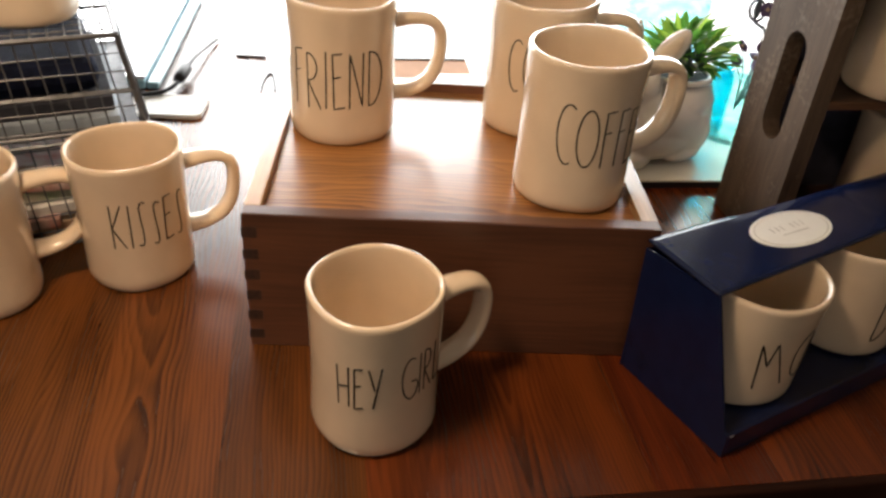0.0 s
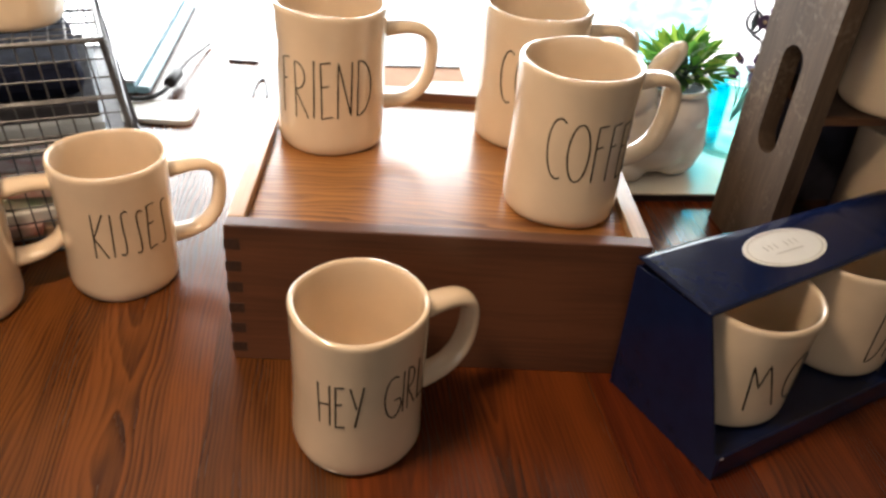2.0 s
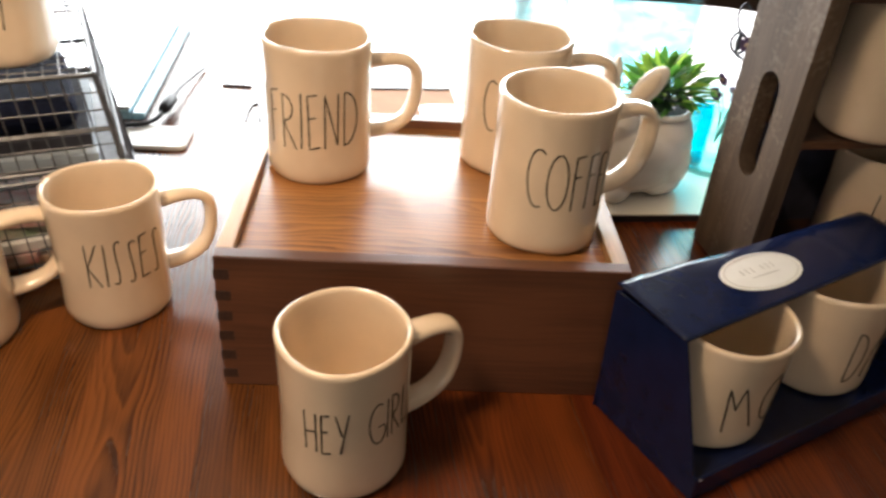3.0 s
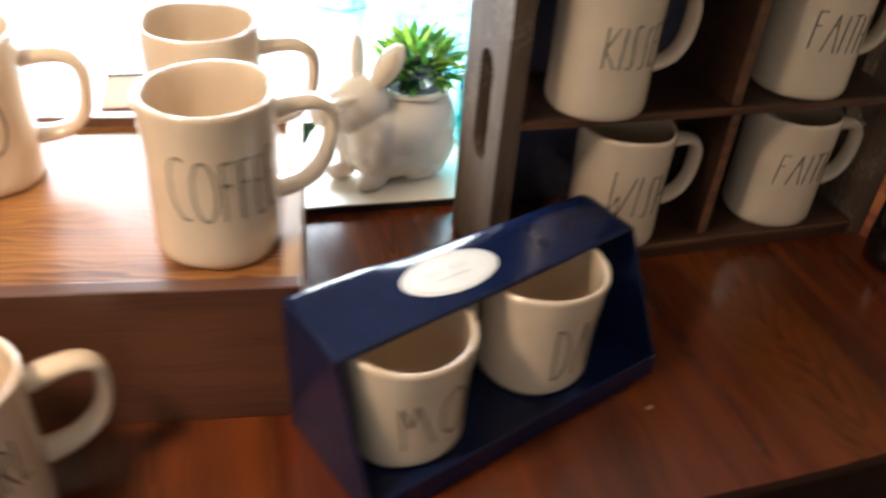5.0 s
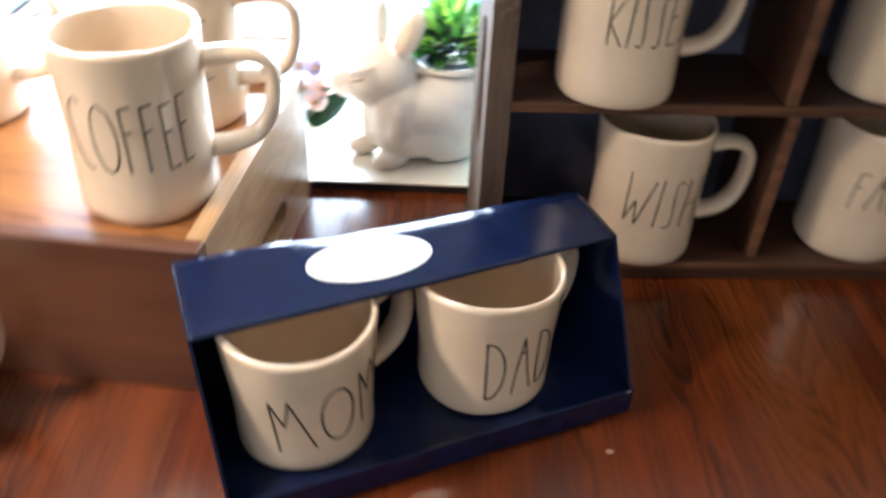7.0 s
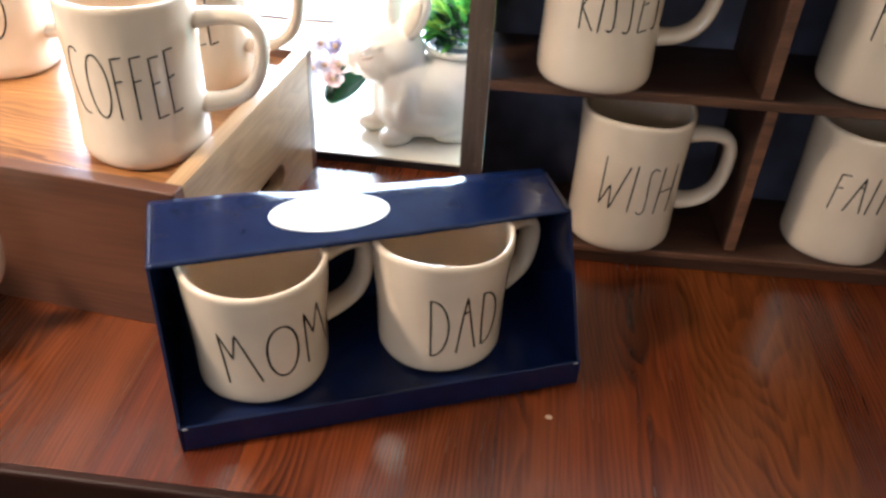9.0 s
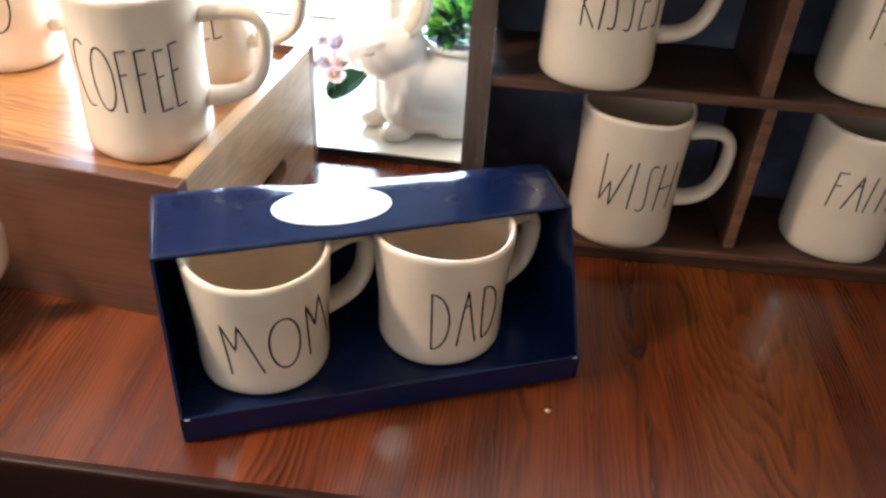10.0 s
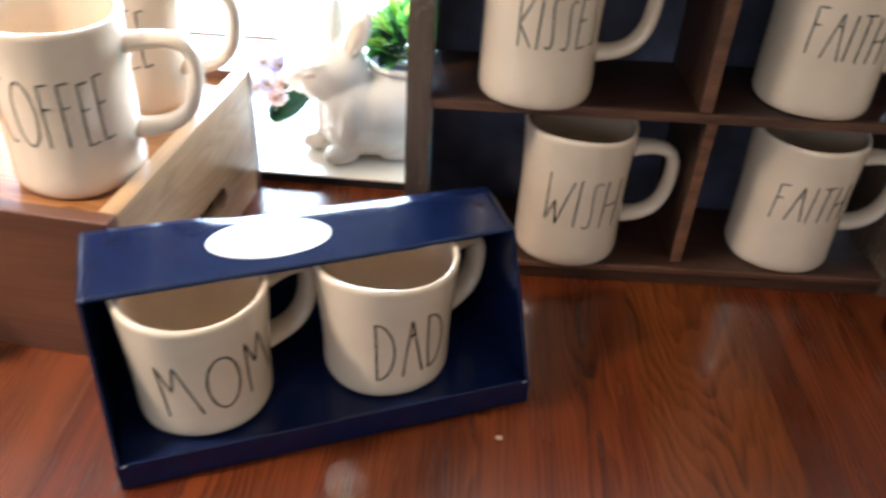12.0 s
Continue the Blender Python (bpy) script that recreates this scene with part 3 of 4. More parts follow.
LETTERS["F"] = (0.28, [[(0.28, 1.0), (0.02, 0.97), (0, 0)], [(0.01, 0.60), (0.20, 0.63)]])
LETTERS["G"] = (0.48, [[*arc(0.30, 0.5, 0.30, 0.50, 62, 335), (0.50, 0.42), (0.30, 0.42)]])
LETTERS["H"] = (0.36, [[(0, 0), (0, 1)], [(0.34, 0), (0.36, 1)], [(0, 0.47), (0.35, 0.52)]])
LETTERS["I"] = (0.03, [[(0, 0), (0.02, 1)]])
LETTERS["K"] = (0.36, [[(0.02, 0), (0, 1)], [(0.32, 1), (0.02, 0.46), (0.36, 0)]])
LETTERS["L"] = (0.28, [[(0, 1), (0.01, 0), (0.28, 0.02)]])
LETTERS["M"] = (0.66, [[(0.04, 0), (0, 1), (0.20, 0.50), (0.31, 1), (0.66, 0)]])
LETTERS["N"] = (0.36, [[(0, 0), (0.02, 1), (0.34, 0.02), (0.36, 1)]])
LETTERS["O"] = (0.56, [arc(0.28, 0.5, 0.28, 0.49, 95, 455, 30)])
LETTERS["R"] = (0.34, [[(0, 0), (0.01, 1), *arc(0.04, 0.76, 0.24, 0.24, 88, -88, 12), (0.01, 0.52), (0.34, 0)]])
LETTERS["S"] = (0.28, [[*arc(0.22, 0.86, 0.10, 0.14, 45, 180, 8), (0.14, 0.62), (0.18, 0.34), *arc(0.10, 0.13, 0.09, 0.13, 10, -140, 8)]])
LETTERS["T"] = (0.34, [[(0, 0.98), (0.34, 1)], [(0.17, 0.99), (0.16, 0)]])
LETTERS["W"] = (0.55, [[(0, 1.06), (0.06, 0.06), (0.22, 0.52), (0.30, 0), (0.55, 0.96)]])
LETTERS["Y"] = (0.36, [[(0, 1), (0.18, 0.46)], [(0.38, 1), (0.14, 0)]])

# ---- mugs ----


class Mug:
    """One hand-thrown looking mug: its wavering wall, from which body, handle and lettering are made."""

    def __init__(self, radius, height, seed, flare=0.0):
        self.R, self.H, self.rng, self.flare = radius, height, random.Random(seed), flare
        self.ph = [self.rng.uniform(0, 6.28) for _ in range(6)]
        self.seed = seed * 3.7

    def wall(self, a, z):
        """Outer radius at an angle and height."""
        R, h = self.R, z / self.H
        base = R * (0.995 - 0.026 * math.sin(math.pi * min(1, h * 1.1)) + 0.007 * h - self.flare * (1 - h))
        if h < 0.08:
            base -= R * 0.075 * (1 - h / 0.08) ** 2
        sq = 0.014 * math.cos(4 * a + self.ph[0]) * (1 - 0.6 * h) + 0.007 * math.sin(3 * a + self.ph[1] + 3 * h) + 0.006 * math.sin(2 * a + self.ph[2])
        bump = 0.012 * noise.noise(Vector((math.cos(a) * 1.6, math.sin(a) * 1.6, h * 2.4 + self.seed)))
        return base * (1 + sq + bump)

    def rim(self, a):
        return 0.0009 * math.sin(2 * a + self.ph[3]) + 0.0007 * math.sin(3 * a + self.ph[4])

    def body(self):
        H, T = self.H, 0.0042
        outer = [0.0, 0.0015, 0.004, 0.008, 0.013] + [0.02 + (H - 0.006 - 0.02) * i / 9 for i in range(10)]
        prof = [("o", z) for z in outer]
        bm, rings, S = bmesh.new(), [], 64
        ring = lambda f: rings.append([bm.verts.new(f(2 * math.pi * j / S)) for j in range(S)])
        at = lambda r, a, z: Vector((r * math.cos(a), r * math.sin(a), z))
        bm_c = bm.verts.new((0, 0, 0.003))
        ring(lambda a: at(self.wall(a, 0) - 0.006, a, 0.003))
        ring(lambda a: at(self.wall(a, 0) - 0.004, a, 0.0))
        for _, z in prof[1:]:
            ring(lambda a, z=z: at(self.wall(a, z), a, z + self.rim(a) * (z / H)))
        for q in (20, 50, 80, 110, 140, 170):
            c, s = math.cos(radians(q)), math.sin(radians(q))
            ring(lambda a, c=c, s=s: at(self.wall(a, H) - T / 2 + T / 2 * c * 1.15, a, H - 0.0045 + 0.0040 * s + self.rim(a)))
        for z in (H - 0.012, H * 0.7, H * 0.45, H * 0.2, 0.014):
            ring(lambda a, z=z: at(self.wall(a, z) - T - (0.003 if z < 0.02 else 0), a, z))
        ring(lambda a: at(self.wall(a, 0.01) - 0.016, a, 0.008))
        bottom = bm.verts.new((0, 0, 0.0075))
        for j in range(S):
            bm.faces.new((bm_c, rings[0][(j + 1) % S], rings[0][j]))
            bm.faces.new((bottom, rings[-1][j], rings[-1][(j + 1) % S]))
        for A, B in zip(rings, rings[1:]):
            for j in range(S):
                bm.faces.new((A[j], A[(j + 1) % S], B[(j + 1) % S], B[j]))
        return bm

    def handle(self, az, reach=0.043, wide=0.0102):
        """A strap handle that leaves the wall near the rim, squares off and returns low down."""
        H, a = self.H, radians(az)
        out = Vector((math.cos(a), math.sin(a), 0))
        side = Vector((-math.sin(a), math.cos(a), 0))
        top, low = H * 0.80, H * 0.27
        r1, r0 = self.wall(a, top) - 0.003, self.wall(a, low) - 0.003
        R = self.R + reach
        knee = top - 0.30 * (top - low)

        def bend(a0, a1, a2, a3, steps):
            for i in range(steps):
                t = i / steps
                r, z = (a0[q] * (1 - t) ** 3 + 3 * a1[q] * t * (1 - t) ** 2 + 3 * a2[q] * t * t * (1 - t) + a3[q] * t ** 3 for q in (0, 1))
                yield out * r + Vector((0, 0, z))
        pts = [*bend((r1, top), (r1 + reach * 0.72, top + 0.004), (R, top + 0.003), (R, knee), 16),
               *bend((R, knee), (R, knee - 0.48 * (top - low)), (R - reach * 0.30, low - 0.002), (r0, low), 18), out * r0 + Vector((0, 0, low))]
        n = len(pts)
        rad = [wide * (1.0 + 0.22 * max(0, 1 - i / 7) ** 2 + 0.22 * max(0, 1 - (n - 1 - i) / 7) ** 2) for i in range(n)]
        return tube(pts, rad, 14, 0.56, side=side)

    def word(self, text, az, low, high, spread, width=0.00135, slope=0.0, slant=0.0):
        """Letters as thin raised strokes on the wall: az the middle, low and high in metres, spread the arc in degrees."""
        bm, hgt = bmesh.new(), high - low
        gap = 0.15
        total = sum(LETTERS[c][0] for c in text) + gap * (len(text) - 1)
        k = radians(spread) / total
        x = 0.0
        for c in text:
            w, strokes = LETTERS[c]
            tilt, dz, sc = self.rng.uniform(-0.025, 0.025), self.rng.uniform(-0.015, 0.015), self.rng.uniform(0.97, 1.03)
            for s in strokes:
                fine = []
                for (p, q), (u, v) in zip(s, s[1:]):
                    m = max(2, int(math.hypot((u - p), (v - q)) * 14))
                    fine += [(p + (u - p) * i / m, q + (v - q) * i / m) for i in range(m)]
                fine.append(s[-1])
                pts = []
                for p, q in fine:
                    q2 = q * sc + dz
                    a = radians(az) + (x + p + tilt * (q - 0.5) + slant * (q - 0.5) - total / 2) * k
                    z = low + q2 * hgt + slope * (x + p - total / 2) * hgt
                    pts.append((a, z))
                self.ribbon(bm, pts, width * self.rng.uniform(0.92, 1.08))
            x += w + gap
        return bm

    def ribbon(self, bm, pts, width):
        spots = [Vector(((self.wall(a, z) + 0.0003) * math.cos(a), (self.wall(a, z) + 0.0003) * math.sin(a), z + self.rim(a) * z / self.H)) for a, z in pts]
        prev = None
        for i, p in enumerate(spots):
            d = (spots[min(i + 1, len(spots) - 1)] - spots[max(i - 1, 0)]).normalized()
            nrm = Vector((math.cos(pts[i][0]), math.sin(pts[i][0]), 0))
            s = d.cross(nrm).normalized() * (width / 2 * (0.93 + 0.07 * math.sin(i * 0.9 + self.ph[5])))
            row = [bm.verts.new(p + s - nrm * 0.0004), bm.verts.new(p + s * 0.5 + nrm * 0.0001), bm.verts.new(p - s * 0.5 + nrm * 0.0001), bm.verts.new(p - s - nrm * 0.0004)]
            if prev:
                for j in range(3):
                    bm.faces.new((prev[j], prev[j + 1], row[j + 1], row[j]))
            prev = row


def mug(x, y, z, text, az, handle_az, low=0.042, high=0.087, spread=86, radius=0.047, height=0.122, seed=1, slope=0.0, where="", reach=0.043, flare=0.0, stroke=0.00148, slant=0.0, group="lettered mugs"):
    m = Mug(radius, height, seed, flare)
    ob = thing("mug", pose(x, y, z), ('cream glazed ceramic mug lettered %s%s' % (text, where)) if text else "cream glazed ceramic mug" + where, "mug", group)
    part("body", m.body(), CERAMIC, ob, smooth=True)
    part("handle", m.handle(handle_az, reach), CERAMIC, ob, smooth=True)
    if text:
        part("lettering", m.word(text, az, low, high, spread, stroke, slope, slant), INK, ob, "thin black hand-drawn capitals")
    return ob


TRAY_Z, SHELF0, SHELF1, BOX_Z = 0.867, 0.7682, 0.9155, 0.768
mug(0.0020, 0.4798, TOP, "HEY GIRL", -66.9, 31, 0.0517, 0.0886, 101, seed=1, slope=0.031, slant=-0.027, where=" on the wooden table")
mug(-0.2207, 0.6509, TOP, "KISSES", -52.8, 28, 0.0480, 0.0896, 80, seed=2, slant=0.029, where=" on the wooden table", reach=0.042)
mug(-0.336, 0.597, TOP, "", 0, 30, seed=3, where=" beside another mug on the table")
mug(-0.0460, 0.7216, TRAY_Z, "FRIEND", -88.6, 12, 0.0360, 0.0845, 102, seed=4, slope=0.043, slant=-0.032, where=" on the wooden case", reach=0.040)
mug(0.149, 0.6310, TRAY_Z, "COFFEE", -70, 23, 0.0425, 0.0895, 98, seed=5, slope=-0.020, slant=-0.051, where=" on the wooden case")
mug(0.1285, 0.7545, TRAY_Z, "COFFEE", -85, 10, 0.045, 0.092, 89, seed=6, slant=-0.05, where=" behind on the wooden case")
mug(0.2812, 0.5287, BOX_Z, "MOM", -46.5, 50, 0.0265, 0.0714, 98, 0.0500, 0.0980, seed=7, slope=0.10, slant=-0.035, where=" in a navy gift box", reach=0.033, flare=0.07, stroke=0.0017)
mug(0.3917, 0.5930, BOX_Z, "DAD", -52.6, 50, 0.0220, 0.0706, 62.4, 0.0495, 0.0980, seed=8, slope=0.065, slant=-0.077, where=" in a navy gift box", reach=0.033, flare=0.06, stroke=0.0017)
mug(0.5105, 0.7810, SHELF0, "WISH", -76.0, 10, 0.0422, 0.0870, 80, seed=9, slope=-0.035, slant=0.07, where=" in the lower crate cell", reach=0.0355)
mug(0.7003, 0.8215, SHELF0, "FAITH", -82.8, 6, 0.0553, 0.0896, 73, seed=10, slope=0.055, slant=0.055, where=" in the lower crate cell", reach=0.037)
mug(0.4675, 0.7700, SHELF1, "KISSES", -66.7, 12, 0.0498, 0.0860, 80.6, seed=11, slope=-0.016, slant=0.06, where=" in the upper crate cell", reach=0.037)
mug(0.6865, 0.8188, SHELF1, "FAITH", -86.5, 8, 0.0492, 0.0849, 68.4, seed=12, slope=-0.028, slant=0.05, where=" in the upper crate cell", reach=0.037)

# ---- the wooden case under the mugs ----
case = thing("wooden_case", pose(-0.102, 0.548, TOP, 0, 0, 1.6), "brown finger-jointed wooden case turned over, oak panel top with raised lip", "wooden case")
CW, CD, CH, CT = 0.313, 0.268, 0.126, 0.013
part("front_panel", box(0, CW, 0, CT, 0, CH, 0.0012), CRATE_STAIN, case)
part("back_panel", box(0, CW, CD - CT, CD, 0, CH, 0.0012), CRATE_STAIN, case)
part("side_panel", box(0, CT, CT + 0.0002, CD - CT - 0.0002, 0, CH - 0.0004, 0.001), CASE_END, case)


def slotted_side(x0, x1, y0, y1, z0, z1, sy0, sy1, sz0, sz1):
    """An upright board with a rounded hand slot, as one solid."""
    bm, n = bmesh.new(), 48
    cy, cz = (sy0 + sy1) / 2, (sz0 + sz1) / 2
    ro = min(sy1 - sy0, sz1 - sz0) / 2
    hole, rim = [], []
    for i in range(n):
        a = 2 * math.pi * i / n + math.pi / 4
        c, s = math.cos(a), math.sin(a)
        px, pz = ((sy1 - sy0) / 2 - ro) * (1 if c > 0 else -1), ((sz1 - sz0) / 2 - ro) * (1 if s > 0 else -1)
        hole.append((cy + px + ro * c, cz + pz + ro * s))
        m = max(abs(c), abs(s))
        u, v = c / m, s / m
        rim.append(((cy + u * (y1 - cy)) if u > 0 else (cy + u * (cy - y0)), (cz + v * (z1 - cz)) if v > 0 else (cz + v * (cz - z0))))
    V = {}
    for tag, x in (("a", x0), ("b", x1)):
        V["h" + tag] = [bm.verts.new((x, p, q)) for p, q in hole]
        V["r" + tag] = [bm.verts.new((x, p, q)) for p, q in rim]
    for i in range(n):
        j = (i + 1) % n
        for A, B in (("ha", "ra"), ("hb", "rb"), ("ha", "hb"), ("ra", "rb")):
            bm.faces.new((V[A][i], V[A][j], V[B][j], V[B][i]))
    return bm


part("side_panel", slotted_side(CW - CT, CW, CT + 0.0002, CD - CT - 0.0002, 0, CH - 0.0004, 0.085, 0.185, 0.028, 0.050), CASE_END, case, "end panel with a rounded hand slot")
part("top_panel", box(CT, CW - CT, CT, CD - CT, CH - 0.017, CH - 0.009), TRAY_WOOD, case, "glossy honey-coloured oak panel")
for i in range(6):
    z = 0.008 + i * 0.0195
    part("finger_joint", box(-0.0004, CT * 0.85, -0.0004, 0.004, z, z + 0.0088), END_GRAIN, case)

# ---- navy gift box with its two mugs ----
gift = thing("gift_box", pose(0.257, 0.45, TOP, 0, 0, 29.8), "navy blue card gift box with open front window and oval sticker", "gift box")
GL, GH, GB, GT = 0.28, 0.124, 0.112, 0.041
for x, t in ((0.0, 0.002), (GL, -0.002)):
    bm = bmesh.new()
    gt, gz = (0.039, 0.1225) if x == 0.0 else (0.052, 0.1175)
    prof = [(0.0, 0.0005), (GB, 0.0005), (GB, 0.1172 if x == 0.0 else 0.1155), (gt, gz), (0.004, 0.024), (0.0, 0.022)]
    lean = (lambda z: -0.004 * z / GH) if x == 0.0 else (lambda z: 0.0)
    A = [bm.verts.new((x + lean(z), p, z)) for p, z in prof]
    B = [bm.verts.new((x + t + lean(z), p, z)) for p, z in prof]
    bm.faces.new(A), bm.faces.new(B)
    for i in range(6):
        bm.faces.new((A[i], A[(i + 1) % 6], B[(i + 1) % 6], B[i]))
    part("side_panel", bm, NAVY, gift)
part("back_panel", box(-0.0012, GL - 0.002, GB - 0.002, GB, 0.0005, 0.1165), NAVY, gift)
part("floor_panel", box(0.002, GL - 0.002, 0.002, GB - 0.002, 0.0155, 0.0175), NAVY, gift)
part("front_lip", box(0.002, GL - 0.002, 0.0, 0.002, 0.0005, 0.022, 0.0006), NAVY, gift)
# the lid sags slightly and keeps a crease
bm = bmesh.new()
nx, ny = 56, 18


def lid_at(u, v, z):
    front = 0.039 + 0.013 * u
    return Vector((-0.004 + u * (GL + 0.004), front + v * (GB - front), z))


def lid_z(u, v):
    z = (1 - v) * (0.1240 * (1 - u) + 0.1190 * u) + v * (0.1250 * (1 - u) + 0.1222 * u) - 0.0010 * math.sin(math.pi * u) * (1 - v) + 0.0003 * noise.noise(Vector((u * 4, v * 2, 1.3)))
    z -= 0.0032 * max(0.0, (v - 0.74) / 0.26) ** 2 * min(1.0, max(0.0, (u - 0.24) / 0.12))
    return z - 0.0007 * max(0.0, 1 - abs(u - 0.735) / 0.03)


grid = {}
for i in range(nx + 1):
    for j in range(ny + 1):
        u, v = i / nx, j / ny
        z = lid_z(u, v)
        grid[i, j] = (bm.verts.new(lid_at(u, v, z)), bm.verts.new(lid_at(u, v, z - 0.0018)))
for i in range(nx):
    for j in range(ny):
        for s in (0, 1):
            bm.faces.new((grid[i, j][s], grid[i + 1, j][s], grid[i + 1, j + 1][s], grid[i, j + 1][s]))
for i in range(nx):
    for j in (0, ny):
        bm.faces.new((grid[i, j][0], grid[i + 1, j][0], grid[i + 1, j][1], grid[i, j][1]))
for j in range(ny):
    for i in (0, nx):
        bm.faces.new((grid[i, j][0], grid[i, j + 1][0], grid[i, j + 1][1], grid[i, j][1]))
lid = part("lid", bm, NAVY, gift, smooth=True)
# oval sticker: paper disc, printed ring and unreadable print as bars
bm = bmesh.new()
_oc, _ov = Vector((0.114, 0.079)), (0.041, 0.021)


def on_lid(x, y, lift):
    """A place on the lid at x and y, lifted a little."""
    u = (x + 0.004) / (GL + 0.004)
    front = 0.039 + 0.013 * u
    return (x, y, lid_z(u, (y - front) / (GB - front)) + lift)


def oval(bm, k0, k1, lift, n=48):
    """A flat oval band that follows the lid, between two shares of the sticker's size."""
    rows = [[bm.verts.new(on_lid(_oc.x + _ov[0] * k * math.cos(2 * math.pi * i / n), _oc.y + _ov[1] * k * math.sin(2 * math.pi * i / n), h)) for i in range(n)] for k, h in ((k0, lift), (k1, lift), (k1 + 0.004, 0.0))]
    for A, B in zip(rows, rows[1:]):
        for i in range(n):
            bm.faces.new((A[i], A[(i + 1) % n], B[(i + 1) % n], B[i]))
    return rows


_inner = oval(bm, 0.02, 1.0, 0.0004)[0]
bm.faces.new(_inner)
sticker = part("sticker", bm, STICKER, gift, "white oval paper sticker")
bm = bmesh.new()
oval(bm, 0.88, 0.91, 0.0006)
part("printed_ring", bm, STICKER_INK, sticker)


def flat_bar(bm, x0, x1, y0, y1):
    bm.faces.new([bm.verts.new(on_lid(x, y, 0.0007)) for x, y in ((x0, y0), (x1, y0), (x1, y1), (x0, y1))])


bm = bmesh.new()
for i in range(7):
    if i != 3:
        flat_bar(bm, _oc.x - 0.0195 + i * 0.0056, _oc.x - 0.0195 + i * 0.0056 + 0.0016, _oc.y, _oc.y + 0.0062)
flat_bar(bm, _oc.x - 0.015, _oc.x + 0.015, _oc.y - 0.0055, _oc.y - 0.0042)
part("printed_bars", bm, STICKER_INK, sticker)
for x in (0.0025, GL - 0.0055):
    part("corner_wear", box(x, x + 0.003, -0.0004, 0.0001, 0.0207, 0.0215), STICKER_INK, gift, "white scuffed card corner")

# ---- the upright crate with cells ----
crate = thing("wooden_crate", pose(0.374, 0.722, TOP, 0, 0, 9.6), "weathered brown wooden crate stood on its side, four mug cells", "crate")
KW, KD, KH = 0.442, 0.103, 0.310
part("side_board", slotted_side(0, 0.0185, 0.0, KD, 0, KH, 0.030, 0.064, 0.108, 0.214), GREY_WOOD, crate, "greyed end board with rounded hand slot")
part("side_board", slotted_side(KW - 0.0185, KW, 0.0, KD, 0, KH, 0.030, 0.064, 0.108, 0.214), GREY_WOOD, crate, "greyed end board with rounded hand slot")
part("bottom_board", box(0.0187, KW - 0.0187, 0.001, KD, 0, 0.018, 0.0015), SHELF_WOOD, crate)
part("top_board", box(0.0187, KW - 0.0187, 0.001, KD, KH - 0.019, KH, 0.0015), SHELF_WOOD, crate)
part("back_panel", box(0.0187, KW - 0.0187, KD + 0.0005, KD + 0.007, 0.002, KH - 0.002), CRATE_BACK, crate, "dark stained back boards")
part("shelf", box(0.0187, KW - 0.0187, 0.003, KD, 0.1565, 0.1652, 0.0012), SHELF_WOOD, crate)
part("divider", box(0.2362, 0.2462, 0.010, KD, 0.0183, 0.1562, 0.0012), SHELF_WOOD, crate)
part("divider", box(0.2265, 0.2370, 0.004, KD, 0.1655, KH - 0.0192, 0.0012), SHELF_WOOD, crate)

# front edge strips: wear plus edge light, both put into the colour
part("worn_edge", box(0.0190, KW - 0.0190, 0.0012, 0.0029, 0.1570, 0.1647, 0.0006), WORN_LIT_EDGE, crate, "worn front edge of the shelf, with caught light in its colour")
part("worn_edge", box(0.0190, KW - 0.0190, -0.0009, 0.0009, 0.0120, 0.0176, 0.0006), WORN_LIT_EDGE, crate, "worn front edge of the bottom board, with caught light in its colour")
for _x0, _x1, _y, _z0, _z1 in ((0.2366, 0.2458, 0.010, 0.0188, 0.1558), (0.2269, 0.2366, 0.004, 0.1660, KH - 0.0197)):
    part("worn_edge", box(_x0, _x1, _y - 0.0018, _y - 0.0002, _z0, _z1, 0.0006), WORN_LIT_EDGE, crate, "worn front edge of the divider, with caught light in its colour")

# ---- white pads on the table ----


def pad(x, y, turn, w, d, label, high=0.0105):
    p = thing("desk_pad", pose(x, y, TOP, 0, 0, turn), label, "desk pad")
    r = 0.012
    out = []
    for cx, cy, a0 in ((w - r, d - r, 0), (r, d - r, 90), (r, r, 180), (w - r, r, 270)):
        out += [(cx + r * math.cos(radians(a0 + 15 * i)), cy + r * math.sin(radians(a0 + 15 * i))) for i in range(7)]
    part("top", prism(out, high - 0.002, high, bevel=0.0006), WHITE_PAD, p)
    part("base", prism([(w / 2 + (u - w / 2) * 0.994, d / 2 + (v - d / 2) * 0.994) for u, v in out], 0.0, high - 0.0022), DARK_EDGE, p, "dark underside edge")
    return p


pad(0.075, 0.818, 7.0, 0.50, 0.30, "white laminate pad with a dark edge, under a planter")
pencil = thing("pencil", pose(-0.245, 1.160, TOP, 0, 0, 1.0), "short dark grey pencil lying on the table", "pencil")
part("shaft", tube([(0.0, 0, 0.0018), (0.002, 0, 0.0018), (0.042, 0, 0.0018)], [0.0012, 0.0018, 0.0018], 6), PENCIL, pencil)
PAD = TOP + 0.0105

# ---- rabbit planter ----


def blob(bm, c, r, turn=(0, 0, 0), within=None):
    v = bmesh.ops.create_icosphere(bm, subdivisions=3, radius=1.0)["verts"]
    m = (within or Matrix.Identity(4)) @ pose(*c, *turn) @ Matrix.Diagonal((*r, 1))
    for p in v:
        p.co = m @ p.co
    return bm


RB = pose(0.302, 0.911, PAD, 0, 0, 217)
rabbit = thing("rabbit_planter", RB, "ivory glazed ceramic rabbit planter holding a green plant", "planter")
bm = bmesh.new()
blob(bm, (-0.016, -0.006, 0.042), (0.064, 0.044, 0.043))
blob(bm, (0.022, -0.010, 0.044), (0.034, 0.034, 0.044))
